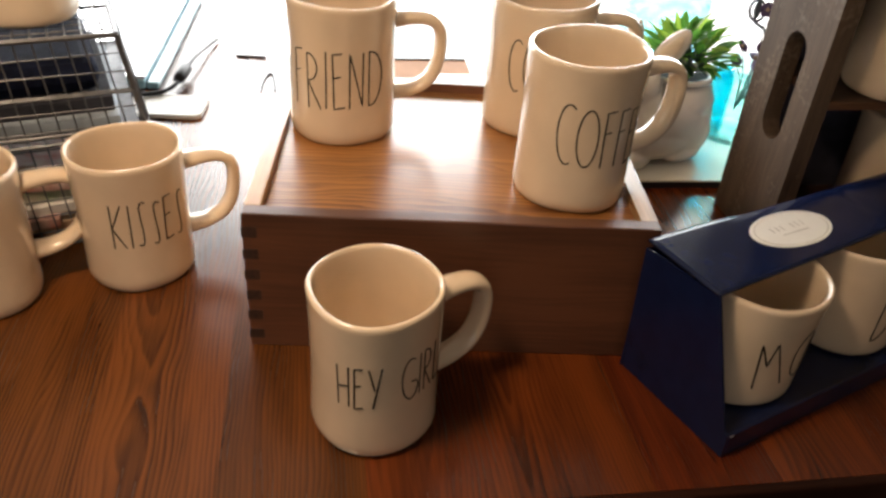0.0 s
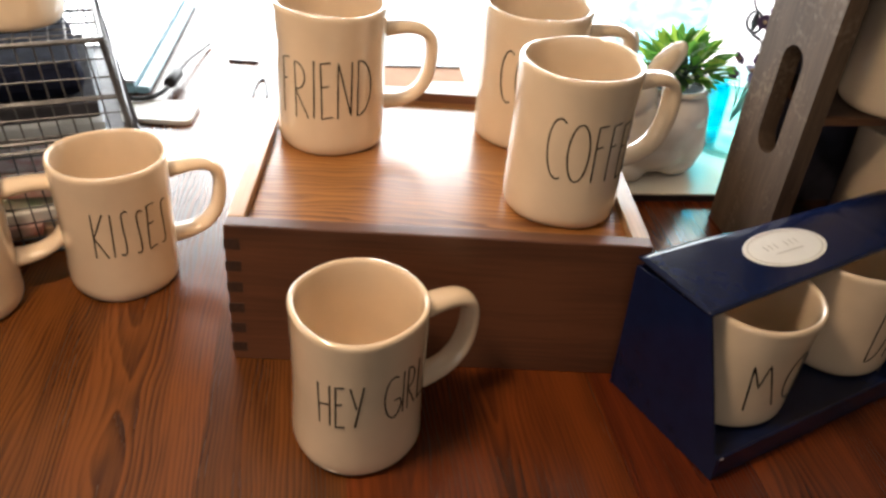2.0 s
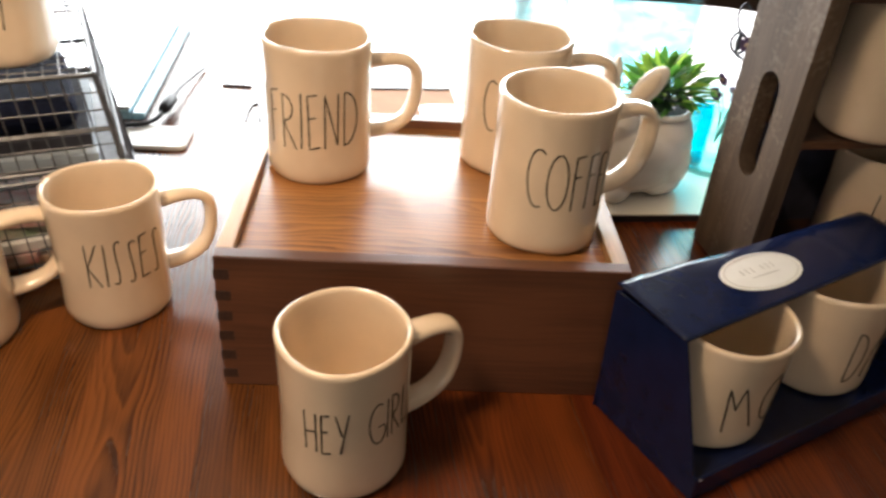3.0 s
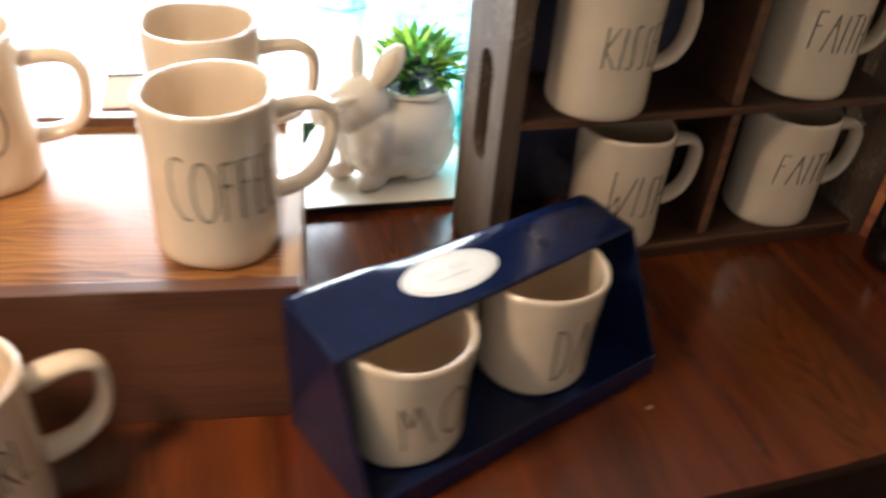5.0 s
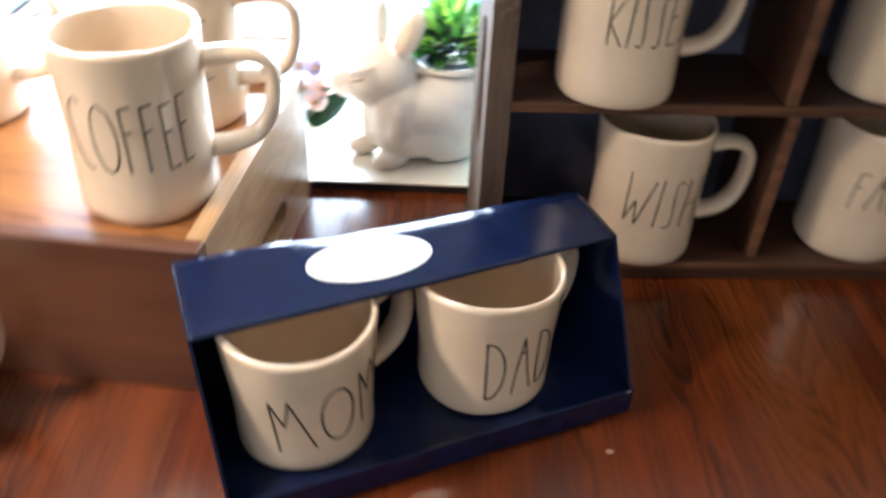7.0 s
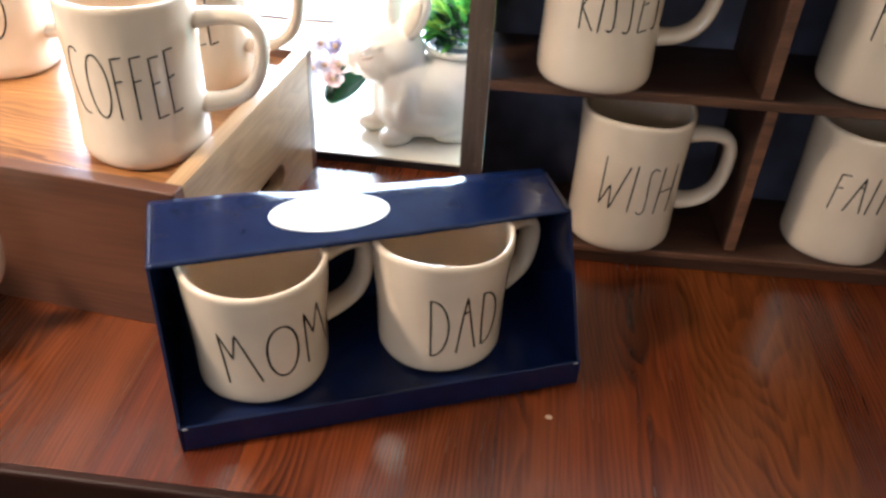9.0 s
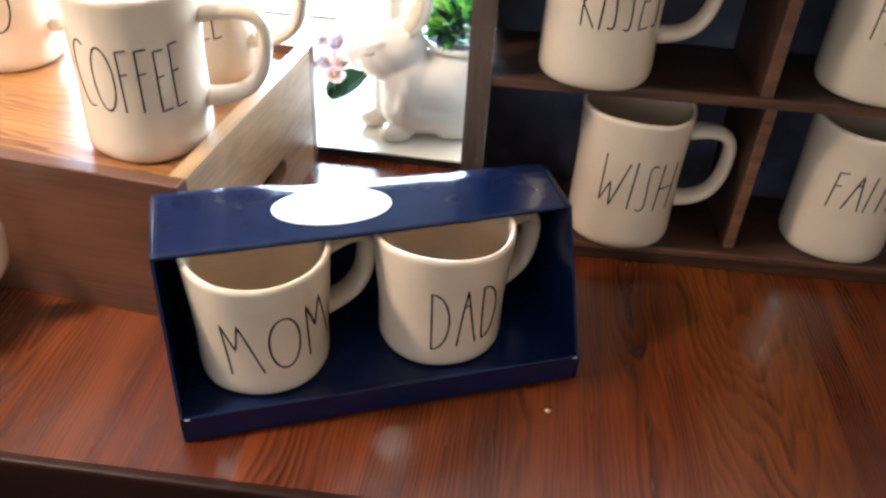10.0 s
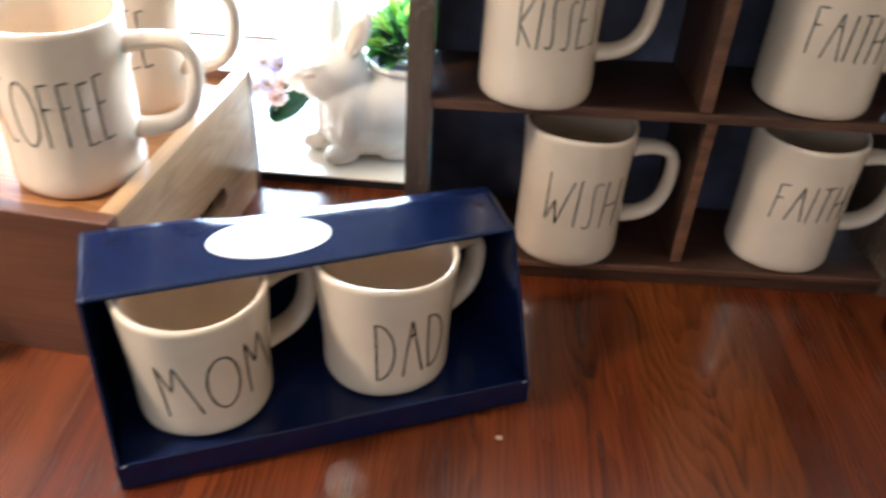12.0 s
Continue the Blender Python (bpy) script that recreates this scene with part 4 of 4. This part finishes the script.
blob(bm, (-0.004, -0.004, 0.026), (0.062, 0.042, 0.0265))
blob(bm, (-0.042, -0.008, 0.042), (0.036, 0.043, 0.042))
blob(bm, (-0.032, -0.010, 0.062), (0.048, 0.045, 0.031))
blob(bm, (-0.034, -0.010, 0.074), (0.042, 0.040, 0.021))
blob(bm, (0.027, -0.016, 0.066), (0.028, 0.027, 0.030))
# the head looks aside along the table
HEAD = pose(0.037, -0.021, 0, 0, 0, -40)
blob(bm, (0.000, 0, 0.0885), (0.034, 0.029, 0.030), (0, 16, 0), HEAD)
blob(bm, (0.017, 0, 0.0815), (0.029, 0.0245, 0.0235), (0, 24, 0), HEAD)
blob(bm, (0.034, 0, 0.0740), (0.0205, 0.0165, 0.0165), (0, 24, 0), HEAD)
blob(bm, (0.047, 0, 0.0770), (0.0075, 0.0085, 0.0070), (0, 24, 0), HEAD)
for s in (-1, 1):
    blob(bm, (0.013, 0.012 * s, 0.0735), (0.022, 0.0160, 0.0165), within=HEAD)
    blob(bm, (0.015, 0.0205 * s, 0.0965), (0.0180, 0.0078, 0.0052), (0, 26, -16 * s), HEAD)


def ear(base, tip, facing, wide):
    """The place of an ear: its length from base to tip, its open side towards facing."""
    b, t = Vector(base), Vector(tip)
    z = (t - b).normalized()
    x = Vector(facing)
    x = (x - z * x.dot(z)).normalized()
    y = z.cross(x)
    m = Matrix((x, y, z)).transposed().to_4x4()
    return Matrix.Translation((b + t) / 2) @ m, (t - b).length / 2, wide


EARS = (ear((0.031, -0.004, 0.108), (0.0217, 0.0288, 0.1640), (0.78, 0.54, 0.2), 0.0135), ear((0.036, -0.026, 0.108), (0.0330, -0.030, 0.1600), (0.55, -0.8, 0.1), 0.0125))
for at, half, wide in EARS:
    blob(bm, (0, 0, 0), (0.0070, wide, half), within=at)
for x, y in ((0.040, 0.013), (0.050, -0.027)):
    blob(bm, (x - 0.006, y, 0.036), (0.0150, 0.0140, 0.034))
    blob(bm, (x + 0.006, y, 0.0095), (0.020, 0.0128, 0.0098))
for s in (-1, 1):
    blob(bm, (-0.030, -0.008 + 0.033 * s, 0.030), (0.032, 0.0155, 0.028))
    blob(bm, (-0.020, -0.008 + 0.035 * s, 0.0095), (0.030, 0.013, 0.0095))
blob(bm, (-0.080, -0.006, 0.036), (0.014, 0.014, 0.014))
body = part("body", bm, BUNNY, rabbit, smooth=True)
_r = body.modifiers.new("join", "REMESH")
_r.mode, _r.voxel_size, _r.use_smooth_shade = "VOXEL", 0.0022, True
_r = body.modifiers.new("soften", "SMOOTH")
_r.factor, _r.iterations = 0.5, 6
part("rim", tube([(-0.032 + 0.036 * math.cos(a), -0.010 + 0.035 * math.sin(a), 0.0925) for a in (2 * math.pi * i / 40 for i in range(40))], 0.0036, 10, closed=True), BUNNY, rabbit, smooth=True)
# eye relief, its shadow given by a darker colour
for s in (-1, 1):
    part("eye", blob(bmesh.new(), (0.0185, 0.0226 * s, 0.0872), (0.0110, 0.0034, 0.0027), (0, 24, -14 * s), HEAD), CREASE_SHADE, rabbit, smooth=True)
for at, half, wide in EARS:
    part("inner_ear", blob(bmesh.new(), (0.0046, 0, -0.001), (0.0036, wide * 0.62, half * 0.74), within=at), EAR, rabbit, "cream coloured inside of the ear", smooth=True)

# ---- plant in the planter ----
plant = thing("potted_plant", RB @ pose(-0.032, -0.010, 0.0885), "bushy green artificial plant with pointed leaves", "plant")
part("soil", lathe([(0, 0.0), (0.034, 0.0), (0.033, 0.004), (0, 0.005)], 24), SOIL, plant)


def leaf_mesh(name, mat, length, width, bend):
    bm, rows = bmesh.new(), []
    for i in range(6):
        t = i / 5
        w = width * math.sin(math.pi * min(1, 0.12 + t * 0.88)) ** 0.8 * (1 - 0.25 * t)
        z = -bend * length * t * t
        rows.append([bm.verts.new((length * t, -w / 2, z)), bm.verts.new((length * t, 0, z - width * 0.14)), bm.verts.new((length * t, w / 2, z))])
    for A, B in zip(rows, rows[1:]):
        for j in (0, 1):
            bm.faces.new((A[j], A[j + 1], B[j + 1], B[j]))
    me = bpy.data.meshes.new(name)
    bm.to_mesh(me)
    bm.free()
    me.materials.append(mat)
    me.shade_smooth()
    return me


_rl = random.Random(9)
_leaves = [leaf_mesh("leaf", LEAF, 0.024, 0.0105, 0.25), leaf_mesh("leaf", LEAF, 0.019, 0.0095, 0.45), leaf_mesh("leaf", BACKLIT_LEAF, 0.025, 0.0115, 0.30), leaf_mesh("leaf", DARK_LEAF, 0.018, 0.010, 0.35)]
for i in range(250):
    az, up = _rl.uniform(0, 360), math.degrees(math.asin(_rl.uniform(0.26, 1)))
    d = 0.010 + (0.036 if 70 < az < 290 else 0.022) * _rl.random() ** 0.6
    e = math.radians(up)
    p = Vector((d * math.cos(e) * math.cos(radians(az)) * 1.05, d * math.cos(e) * math.sin(radians(az)), 0.008 + d * math.sin(e) * 1.0))
    lf = new("leaf", _leaves[3 if (d < 0.026 and _rl.random() < 0.8) else _rl.randrange(3)])
    lf.parent = plant
    s = _rl.uniform(0.75, 1.2)
    lf.matrix_local = Matrix.Translation(p) @ pose(0, 0, 0, _rl.uniform(-40, 40), -up + _rl.uniform(-25, 25), az + _rl.uniform(-35, 35)) @ Matrix.Diagonal((s, s, s, 1))
bm = bmesh.new()
for i in range(16):
    a, r = _rl.uniform(0, 6.28), _rl.uniform(0.01, 0.035)
    tube([(0.2 * r * math.cos(a), 0.2 * r * math.sin(a), 0.003), (r * math.cos(a) * 0.7, r * math.sin(a) * 0.7, 0.02), (r * math.cos(a), r * math.sin(a), 0.036)], 0.0008, 5, bm=bm)
part("stems", bm, DARK_LEAF, plant)

# ---- blue glass ----


def jar(x, y, z, profile, mat, label, thick=0.0028):
    ob = thing("glass_jar", pose(x, y, z), label, "jar")
    inner = [(max(0.0, r - thick), max(zz, 0.006)) for r, zz in profile[1:]][::-1]
    g = part("body", lathe([*profile, *inner, (0, 0.006)], 40), mat, ob, smooth=True)
    return ob


small_jar = jar(0.415, 0.982, PAD, [(0, 0), (0.038, 0.0), (0.042, 0.004), (0.043, 0.02), (0.043, 0.070), (0.041, 0.080), (0.038, 0.086), (0.039, 0.092)], DEEP_AQUA, "grey-green glass jar with cyan glass and flowers in it")
part("glass_insert", lathe([(0, 0), (0.0115, 0), (0.013, 0.003), (0.013, 0.066), (0.010, 0.076), (0.010, 0.080), (0.008, 0.080), (0.0105, 0.064), (0.010, 0.004), (0, 0.003)], 20), CYAN_GLASS, small_jar, "bright cyan glass tube inside the jar", smooth=True).location = (-0.0258, -0.0040, 0.0064)
jar(0.376, 1.235, TOP, [(0, 0), (0.058, 0.0), (0.064, 0.006), (0.065, 0.03), (0.064, 0.08), (0.066, 0.125), (0.066, 0.165), (0.067, 0.178)], AQUA, "large aqua blue rippled glass vase with straight sides")
jar(0.245, 1.49, TOP, [(0, 0), (0.045, 0.0), (0.050, 0.005), (0.050, 0.07), (0.04, 0.09), (0.03, 0.1), (0.031, 0.115)], PALE_AQUA, "pale aqua glass jar at the far table side")

# ---- flowers ----


def petal_mesh(name, mat, r):
    bm = bmesh.new()
    rows = []
    for i in range(5):
        t = i / 4
        w = r * 1.15 * math.sin(math.pi * (0.12 + 0.80 * t)) ** 0.7
        rows.append([bm.verts.new((r * t, w * u * 0.5, r * (0.25 * t * t + 0.10 * abs(u)))) for u in (-1, 0, 1)])
    for A, B in zip(rows, rows[1:]):
        for j in (0, 1):
            bm.faces.new((A[j], A[j + 1], B[j + 1], B[j]))
    me = bpy.data.meshes.new(name)
    bm.to_mesh(me)
    bm.free()
    me.materials.append(mat)
    me.shade_smooth()
    return me


PETALS = {m.name: petal_mesh("petal", m, 0.012) for m in (PURPLE, PINK, LILAC, DARK_PURPLE)}
BIG_LEAF = leaf_mesh("leaf", DARK_LEAF, 0.055, 0.032, 0.3)
_rf = random.Random(3)


def spray(name, base, tips, mats, label, leaves=0, scale=1.0):
    """A spray of small flowers: bent stems from a base to tips, five petals a flower."""
    ob = thing(name, pose(*base), label, "flowers")
    for k, tip in enumerate(tips):
        tip = Vector(tip)
        part("stem", tube(spline([(0, 0, 0.001), tip * 0.5 + Vector((0.004, -0.003, 0.008)), tip], 4), 0.0007, 6), STEM, ob)
        tilt = pose(0, 0, 0, _rf.uniform(20, 70), _rf.uniform(-30, 30), _rf.uniform(-40, 40))
        for i in range(5):
            q = new("petal", PETALS[mats[k % len(mats)].name])
            q.parent = ob
            q.matrix_local = Matrix.Translation(tip) @ tilt @ pose(0, 0, 0, 0, 0, i * 72) @ Matrix.Diagonal((scale, scale, scale, 1))
        part("flower_centre", blob(bmesh.new(), tip + tilt.to_3x3() @ Vector((0, 0, 0.002)), (0.003 * scale,) * 3), TAN_PAPER, ob, smooth=True)
    for i in range(leaves):
        q = new("leaf", BIG_LEAF)
        q.parent = ob
        q.matrix_local = pose(0.004 * i - 0.004, -0.006 * i, 0.004, 70 - 20 * i, -62 + 14 * i, -60 + 50 * i)
    return ob


spray("flower_spray", (0.168, 0.955, PAD), [(-0.012, 0.01, 0.058), (0.010, 0.0, 0.062), (0.0, -0.012, 0.043), (0.018, -0.016, 0.048), (-0.016, -0.008, 0.036), (0.012, -0.022, 0.032)], (LILAC, PURPLE, LILAC, PINK, LILAC, PINK), "lilac and pink silk flowers with dark leaves", leaves=4, scale=1.1)
spray("flower_spray", (0.415, 0.985, PAD + 0.03), [(-0.020, -0.012, 0.068), (0.0, -0.018, 0.074), (0.012, -0.006, 0.082), (-0.008, 0.010, 0.078), (0.004, -0.02, 0.066), (0.02, -0.01, 0.070), (0.010, 0.006, 0.125), (0.016, 0.004, 0.135)], (DARK_PURPLE, PURPLE, DARK_PURPLE), "small dark purple dried flowers in the aqua jar", scale=0.75)

# ---- twisted iron ornament behind the crate ----
iron = thing("iron_ornament", pose(0.492, 1.105, PAD), "small black wrought-iron scroll ornament behind the crate", "ornament")
part("foot", lathe([(0, 0), (0.020, 0), (0.021, 0.003), (0.006, 0.006), (0, 0.006)], 20), WIRE, iron)
part("stem", tube(spline([(0, 0, 0.005), (0.002, 0.002, 0.05), (-0.010, 0.008, 0.088), (-0.027, 0.015, 0.100)], 5), 0.0022, 8), WIRE, iron, smooth=True)
part("scroll", tube([(-0.027 + 0.0105 * math.cos(a) - 0.002 * math.sin(a), 0.015, 0.1155 + 0.0140 * math.sin(a)) for a in (2 * math.pi * i / 24 for i in range(24))], 0.0021, 8, closed=True), WIRE, iron, smooth=True)
part("spindle", lathe([(0, 0.103), (0.003, 0.106), (0.0055, 0.116), (0.003, 0.126), (0, 0.129)], 12), WIRE, iron, smooth=True).location = (-0.027, 0.015, 0)
part("tendril", tube(spline([(-0.027, 0.015, 0.1295), (-0.034, 0.016, 0.140), (-0.037, 0.017, 0.155), (-0.030, 0.018, 0.168), (-0.020, 0.018, 0.160)], 5), 0.0017, 8), WIRE, iron, smooth=True)

# ---- wire basket with its contents ----
BT = pose(-0.2034, 0.7157, TOP, 0, 0, 24)
basket = thing("wire_basket", BT, "black wire mesh desk basket with two tiers", "basket")
BW, BD, BH = 0.36, 0.25, 0.192


def rod(p, q, r, sag=0.0, name="wire"):
    mid = (Vector(p) + Vector(q)) / 2 + Vector((0, 0, -sag))
    return part(name, tube(spline([p, mid, q], 3), r, 6), WIRE, basket)


LEAN, TIP = 0.030, 0.012  # how far the open end and the other sides lean in at the top


def lean(z):
    return LEAN * z / BH, TIP * z / BH


_rw = random.Random(5)
for i in range(25):
    x = -BW + 0.006 + i * (BW - 0.012) / 24
    xt = -BW + TIP + i * (BW - LEAN - TIP) / 24
    rod((x, 0.0, 0.003), (xt + _rw.uniform(-0.001, 0.001), TIP, BH), 0.0008)
    rod((x, BD, 0.003), (xt + _rw.uniform(-0.001, 0.001), BD - TIP, BH), 0.0008)
    rod((xt, TIP, BH), (xt, BD - TIP, BH), 0.0008)
for i in range(16):
    y = 0.008 + i * (BD - 0.016) / 15
    yt = TIP + i * (BD - 2 * TIP) / 15
    rod((0.0, y, 0.003), (-LEAN, yt, BH), 0.0008)
    rod((-LEAN, yt, BH), (-BW + TIP, yt, BH), 0.0008)
for k in range(1, 12):
    z = k * BH / 12
    e, t = lean(z)
    rod((-BW + t, t, z), (-e, t, z), 0.0008, _rw.uniform(-0.001, 0.001))
    rod((-e, t, z), (-e, BD - t, z), 0.0008)
    rod((-BW + t, BD - t, z), (-e, BD - t, z), 0.0008)
for z, r in ((0.003, 0.0022), (0.100, 0.0020), (0.108, 0.0020), (0.142, 0.0014), (BH, 0.0024)):
    e, t = lean(z)
    rod((-BW + t, t - 0.001, z), (-e, t - 0.001, z), r, name="rim_bar")
    rod((-e, t, z), (-e, BD - t, z), r, name="rim_bar")
    rod((-BW + t, BD - t, z), (-e, BD - t, z), r, name="rim_bar")
    rod((-BW + t, t, z), (-BW + t, BD - t, z), r, name="rim_bar")
for x, y in ((0, 0), (-BW, 0), (0, BD), (-BW, BD)):
    ix, iy = (-LEAN if x == 0 else TIP), (TIP if y == 0 else -TIP)
    rod((x, y, 0.0), (x + ix, y + iy, BH), 0.0028, name="corner_post")
part("tier_sheet", box(-BW + 0.012, -0.022, 0.010, BD - 0.010, 0.1035, 0.1045), WIRE, basket)


def lying(name, x0, x1, y0, y1, z0, z1, mat, label, category, turn=0.0, bevel=0.001):
    ob = thing(name, BT @ pose((x0 + x1) / 2, (y0 + y1) / 2, z0, 0, 0, turn), label, category)
    part("cover", box(-(x1 - x0) / 2, (x1 - x0) / 2, -(y1 - y0) / 2, (y1 - y0) / 2, 0, z1 - z0, bevel), mat, ob)
    return ob


lying("magazine", -0.33, -0.03, 0.02, 0.22, 0.0045, 0.014, TAN_PAPER, "tan covered magazine lying in the basket", "magazine", 1)
lying("magazine", -0.31, -0.10, 0.016, 0.17, 0.0142, 0.024, RED_PRINT, "red printed magazine lying in the basket", "magazine", -4)
lying("notepad", -0.15, -0.03, 0.02, 0.15, 0.0242, 0.034, PAPER, "white notepad lying in the basket", "notepad", 6)
lying("magazine", -0.33, -0.05, 0.02, 0.21, 0.0342, 0.048, GREEN_PRINT, "green printed magazine lying in the basket", "magazine", 2)
lying("leaflet", -0.20, -0.03, 0.020, 0.12, 0.0482, 0.056, RED_PRINT, "red and white folded leaflet in the basket", "leaflet", -8)
lying("notepad", -0.30, -0.05, 0.022, 0.16, 0.0562, 0.066, ORANGE_PAPER, "orange covered notepad near the top of the stack", "notepad", 3)
lying("leaflet", -0.24, -0.030, 0.024, 0.14, 0.0662, 0.074, RED_PRINT, "red and white printed leaflet on top of the stack", "leaflet", -5)
lying("envelope", -0.33, -0.036, 0.02, 0.20, 0.1047, 0.116, BLUE_PAPER, "pale blue envelopes stacked on the upper tier", "envelope", -1)
lying("notebook", -0.30, -0.042, 0.026, 0.20, 0.1162, 0.130, GREY_CLOTH, "dark grey cloth notebook on the upper tier", "notebook", 1)
lying("pouch", -0.205, -0.050, 0.035, 0.18, 0.1302, 0.162, NAVY_CLOTH, "dark navy zipped pouch on the upper tier", "pouch", 2, 0.012)
lying("notepad", -0.320, -0.225, 0.04, 0.17, 0.1302, 0.150, PEACH, "small peach notepad on the upper tier", "notepad", -3)
mug(-0.322, 0.742, TOP + BH + 0.0035, "", 0, 150, seed=13, where=" standing on a black wire basket")
bm = Mug(0.047, 0.122, 13).word("III", -75, 0.034, 0.080, 45)
for ob in [o for o in bpy.data.objects if o.name.startswith("mug") and (o.get("label") or "").endswith("black wire basket")]:
    part("lettering", bm, INK, ob, "thin black strokes, unreadable")

# ---- tablet, cable and papers by the window ----
tab = thing("laptop", pose(-0.330, 1.030, TOP + 0.0056, 0, 0, 5.4), "closed silver laptop with a teal rubber edge", "laptop")
part("base", box(-0.33, -0.004, 0, 0.36, -0.0053, 0.006, 0.002), SCREEN_TEAL, tab)
part("cover", box(-0.33, -0.004, 0.004, 0.358, 0.0062, 0.011, 0.002), SILVER, tab)
part("edge_strip", box(-0.0035, 0.014, 0, 0.36, -0.0053, 0.004, 0.003, 3), SCREEN_TEAL, tab, "teal grey rubber edge")
sheet = thing("paper_pad", pose(-0.241, 0.948, TOP, 0, 0, 2.0), "white paper pad with rounded corners", "paper pad")
_o = []
for cx, cy, a0 in ((-0.012, 0.050, 0), (-0.16, 0.050, 90), (-0.16, 0.012, 180), (-0.012, 0.012, 270)):
    _o += [(cx + 0.01 * math.cos(radians(a0 + 18 * i)), cy + 0.01 * math.sin(radians(a0 + 18 * i))) for i in range(6)]
part("sheet", prism(_o, 0.0006, 0.0058, bevel=0.0016), PAPER, sheet)
part("backing", prism([(x * 0.998 - 0.0005, y * 0.998 + 0.0005) for x, y in _o], 0.0, 0.0005), PAPER, sheet)
cable = thing("charging_cable", pose(-0.006, 0, TOP), "black charging cable with a small plug", "cable")
part("cord", tube(spline([(-0.42, 0.990, 0.012), (-0.345, 0.992, 0.010), (-0.305, 1.000, 0.009), (-0.290, 1.020, 0.010), (-0.287, 1.045, 0.012)], 6), 0.0030, 8), BLACK_PLASTIC, cable, smooth=True)
part("plug", tube([(-0.288, 1.036, 0.012), (-0.287, 1.044, 0.013), (-0.286, 1.074, 0.014), (-0.285, 1.080, 0.014)], [0.005, 0.008, 0.008, 0.004], 12), BLACK_PLASTIC, cable, smooth=True)
part("lead", tube(spline([(-0.286, 1.075, 0.014), (-0.285, 1.12, 0.013), (-0.282, 1.17, 0.008), (-0.278, 1.215, 0.004)], 5), 0.0022, 8), BLACK_PLASTIC, cable, smooth=True)
loop = thing("wire_loop", pose(-0.190, 1.045, TOP), "thin dark bent wire lying on the table", "wire")
part("wire", tube(spline([(0.002, 0.0, 0.0012), (0.000, 0.03, 0.0012), (0.001, 0.052, 0.0012), (0.006, 0.058, 0.0012), (0.011, 0.045, 0.0012), (0.017, 0.018, 0.0012), (0.020, 0.004, 0.0012)], 6), 0.0014, 6), BLACK_PLASTIC, loop)
card = thing("paper_folder", pose(-0.055, 1.075, TOP, 0, 0, 8), "tan paper folder with a dark spine lying behind the case", "folder")
part("sheet", box(0, 0.155, 0, 0.096, 0.0, 0.003, 0.0005), PEACH, card)
part("spine", box(0.0, 0.155, 0.0962, 0.1035, 0.0, 0.005, 0.001), DARK_EDGE, card, "dark spine along the far side")
for x, y, mat, r in ((0.078, 1.07, PALE_AQUA, 0.012), (0.055, 1.065, PINK, 0.008), (0.108, 1.07, PAPER, 0.013)):
    st = thing("pebble", pose(x, y, TOP), "small smooth decorative pebble on the table", "pebble", "pebbles")
    part("stone", blob(bmesh.new(), (0, 0, r * 0.6), (r, r * 0.8, r * 0.6)), mat, st, smooth=True)

vase = thing("vase", pose(0.812, 0.740, TOP), "dark glossy glass vase beside the crate", "vase")
part("body", lathe([(0, 0), (0.026, 0.0), (0.029, 0.004), (0.030, 0.03), (0.028, 0.075), (0.022, 0.095), (0.024, 0.102), (0.021, 0.102), (0.019, 0.095), (0.025, 0.074), (0.026, 0.008), (0, 0.007)], 36), DARK_GLASS, vase, smooth=True)
crumb = thing("crumb", pose(0.485, 0.549, TOP), "tiny pale crumb on the table top", "crumb")
part("grain", blob(bmesh.new(), (0, 0, 0.0010), (0.0026, 0.0019, 0.0011)), TAN_PAPER, crumb, smooth=True)

# ---- stool pushed under the table ----
stool = thing("stool", pose(0.72, 0.64, 0, 0, 0, 12), "pale green patterned fabric stool under the table", "stool")
part("seat", box(-0.2, 0.2, -0.19, 0.19, 0.42, 0.48, 0.02, 3), FABRIC, stool)
for x in (-0.17, 0.17):
    for y in (-0.16, 0.16):
        part("leg", lathe([(0, 0), (0.014, 0), (0.02, 0.4195), (0, 0.4195)], 12), TABLE_EDGE, stool).location = (x, y, 0)

# ---- pendant over the table ----
pendant = thing("pendant_lamp", pose(-0.30, 0.29, 1.545), "warm pendant lamp hanging above the table", "pendant lamp")
part("shade", lathe([(0.020, 0.26), (0.07, 0.245), (0.115, 0.19), (0.140, 0.09), (0.150, 0.0), (0.147, 0.0), (0.137, 0.09), (0.112, 0.187), (0.068, 0.241), (0.020, 0.255)], 36), WIRE, pendant, smooth=True)
part("cord", tube([(0, 0, 0.25), (0, 0, 0.40), (0, 0, HIGH - 1.545)], 0.003, 8), BLACK_PLASTIC, pendant)
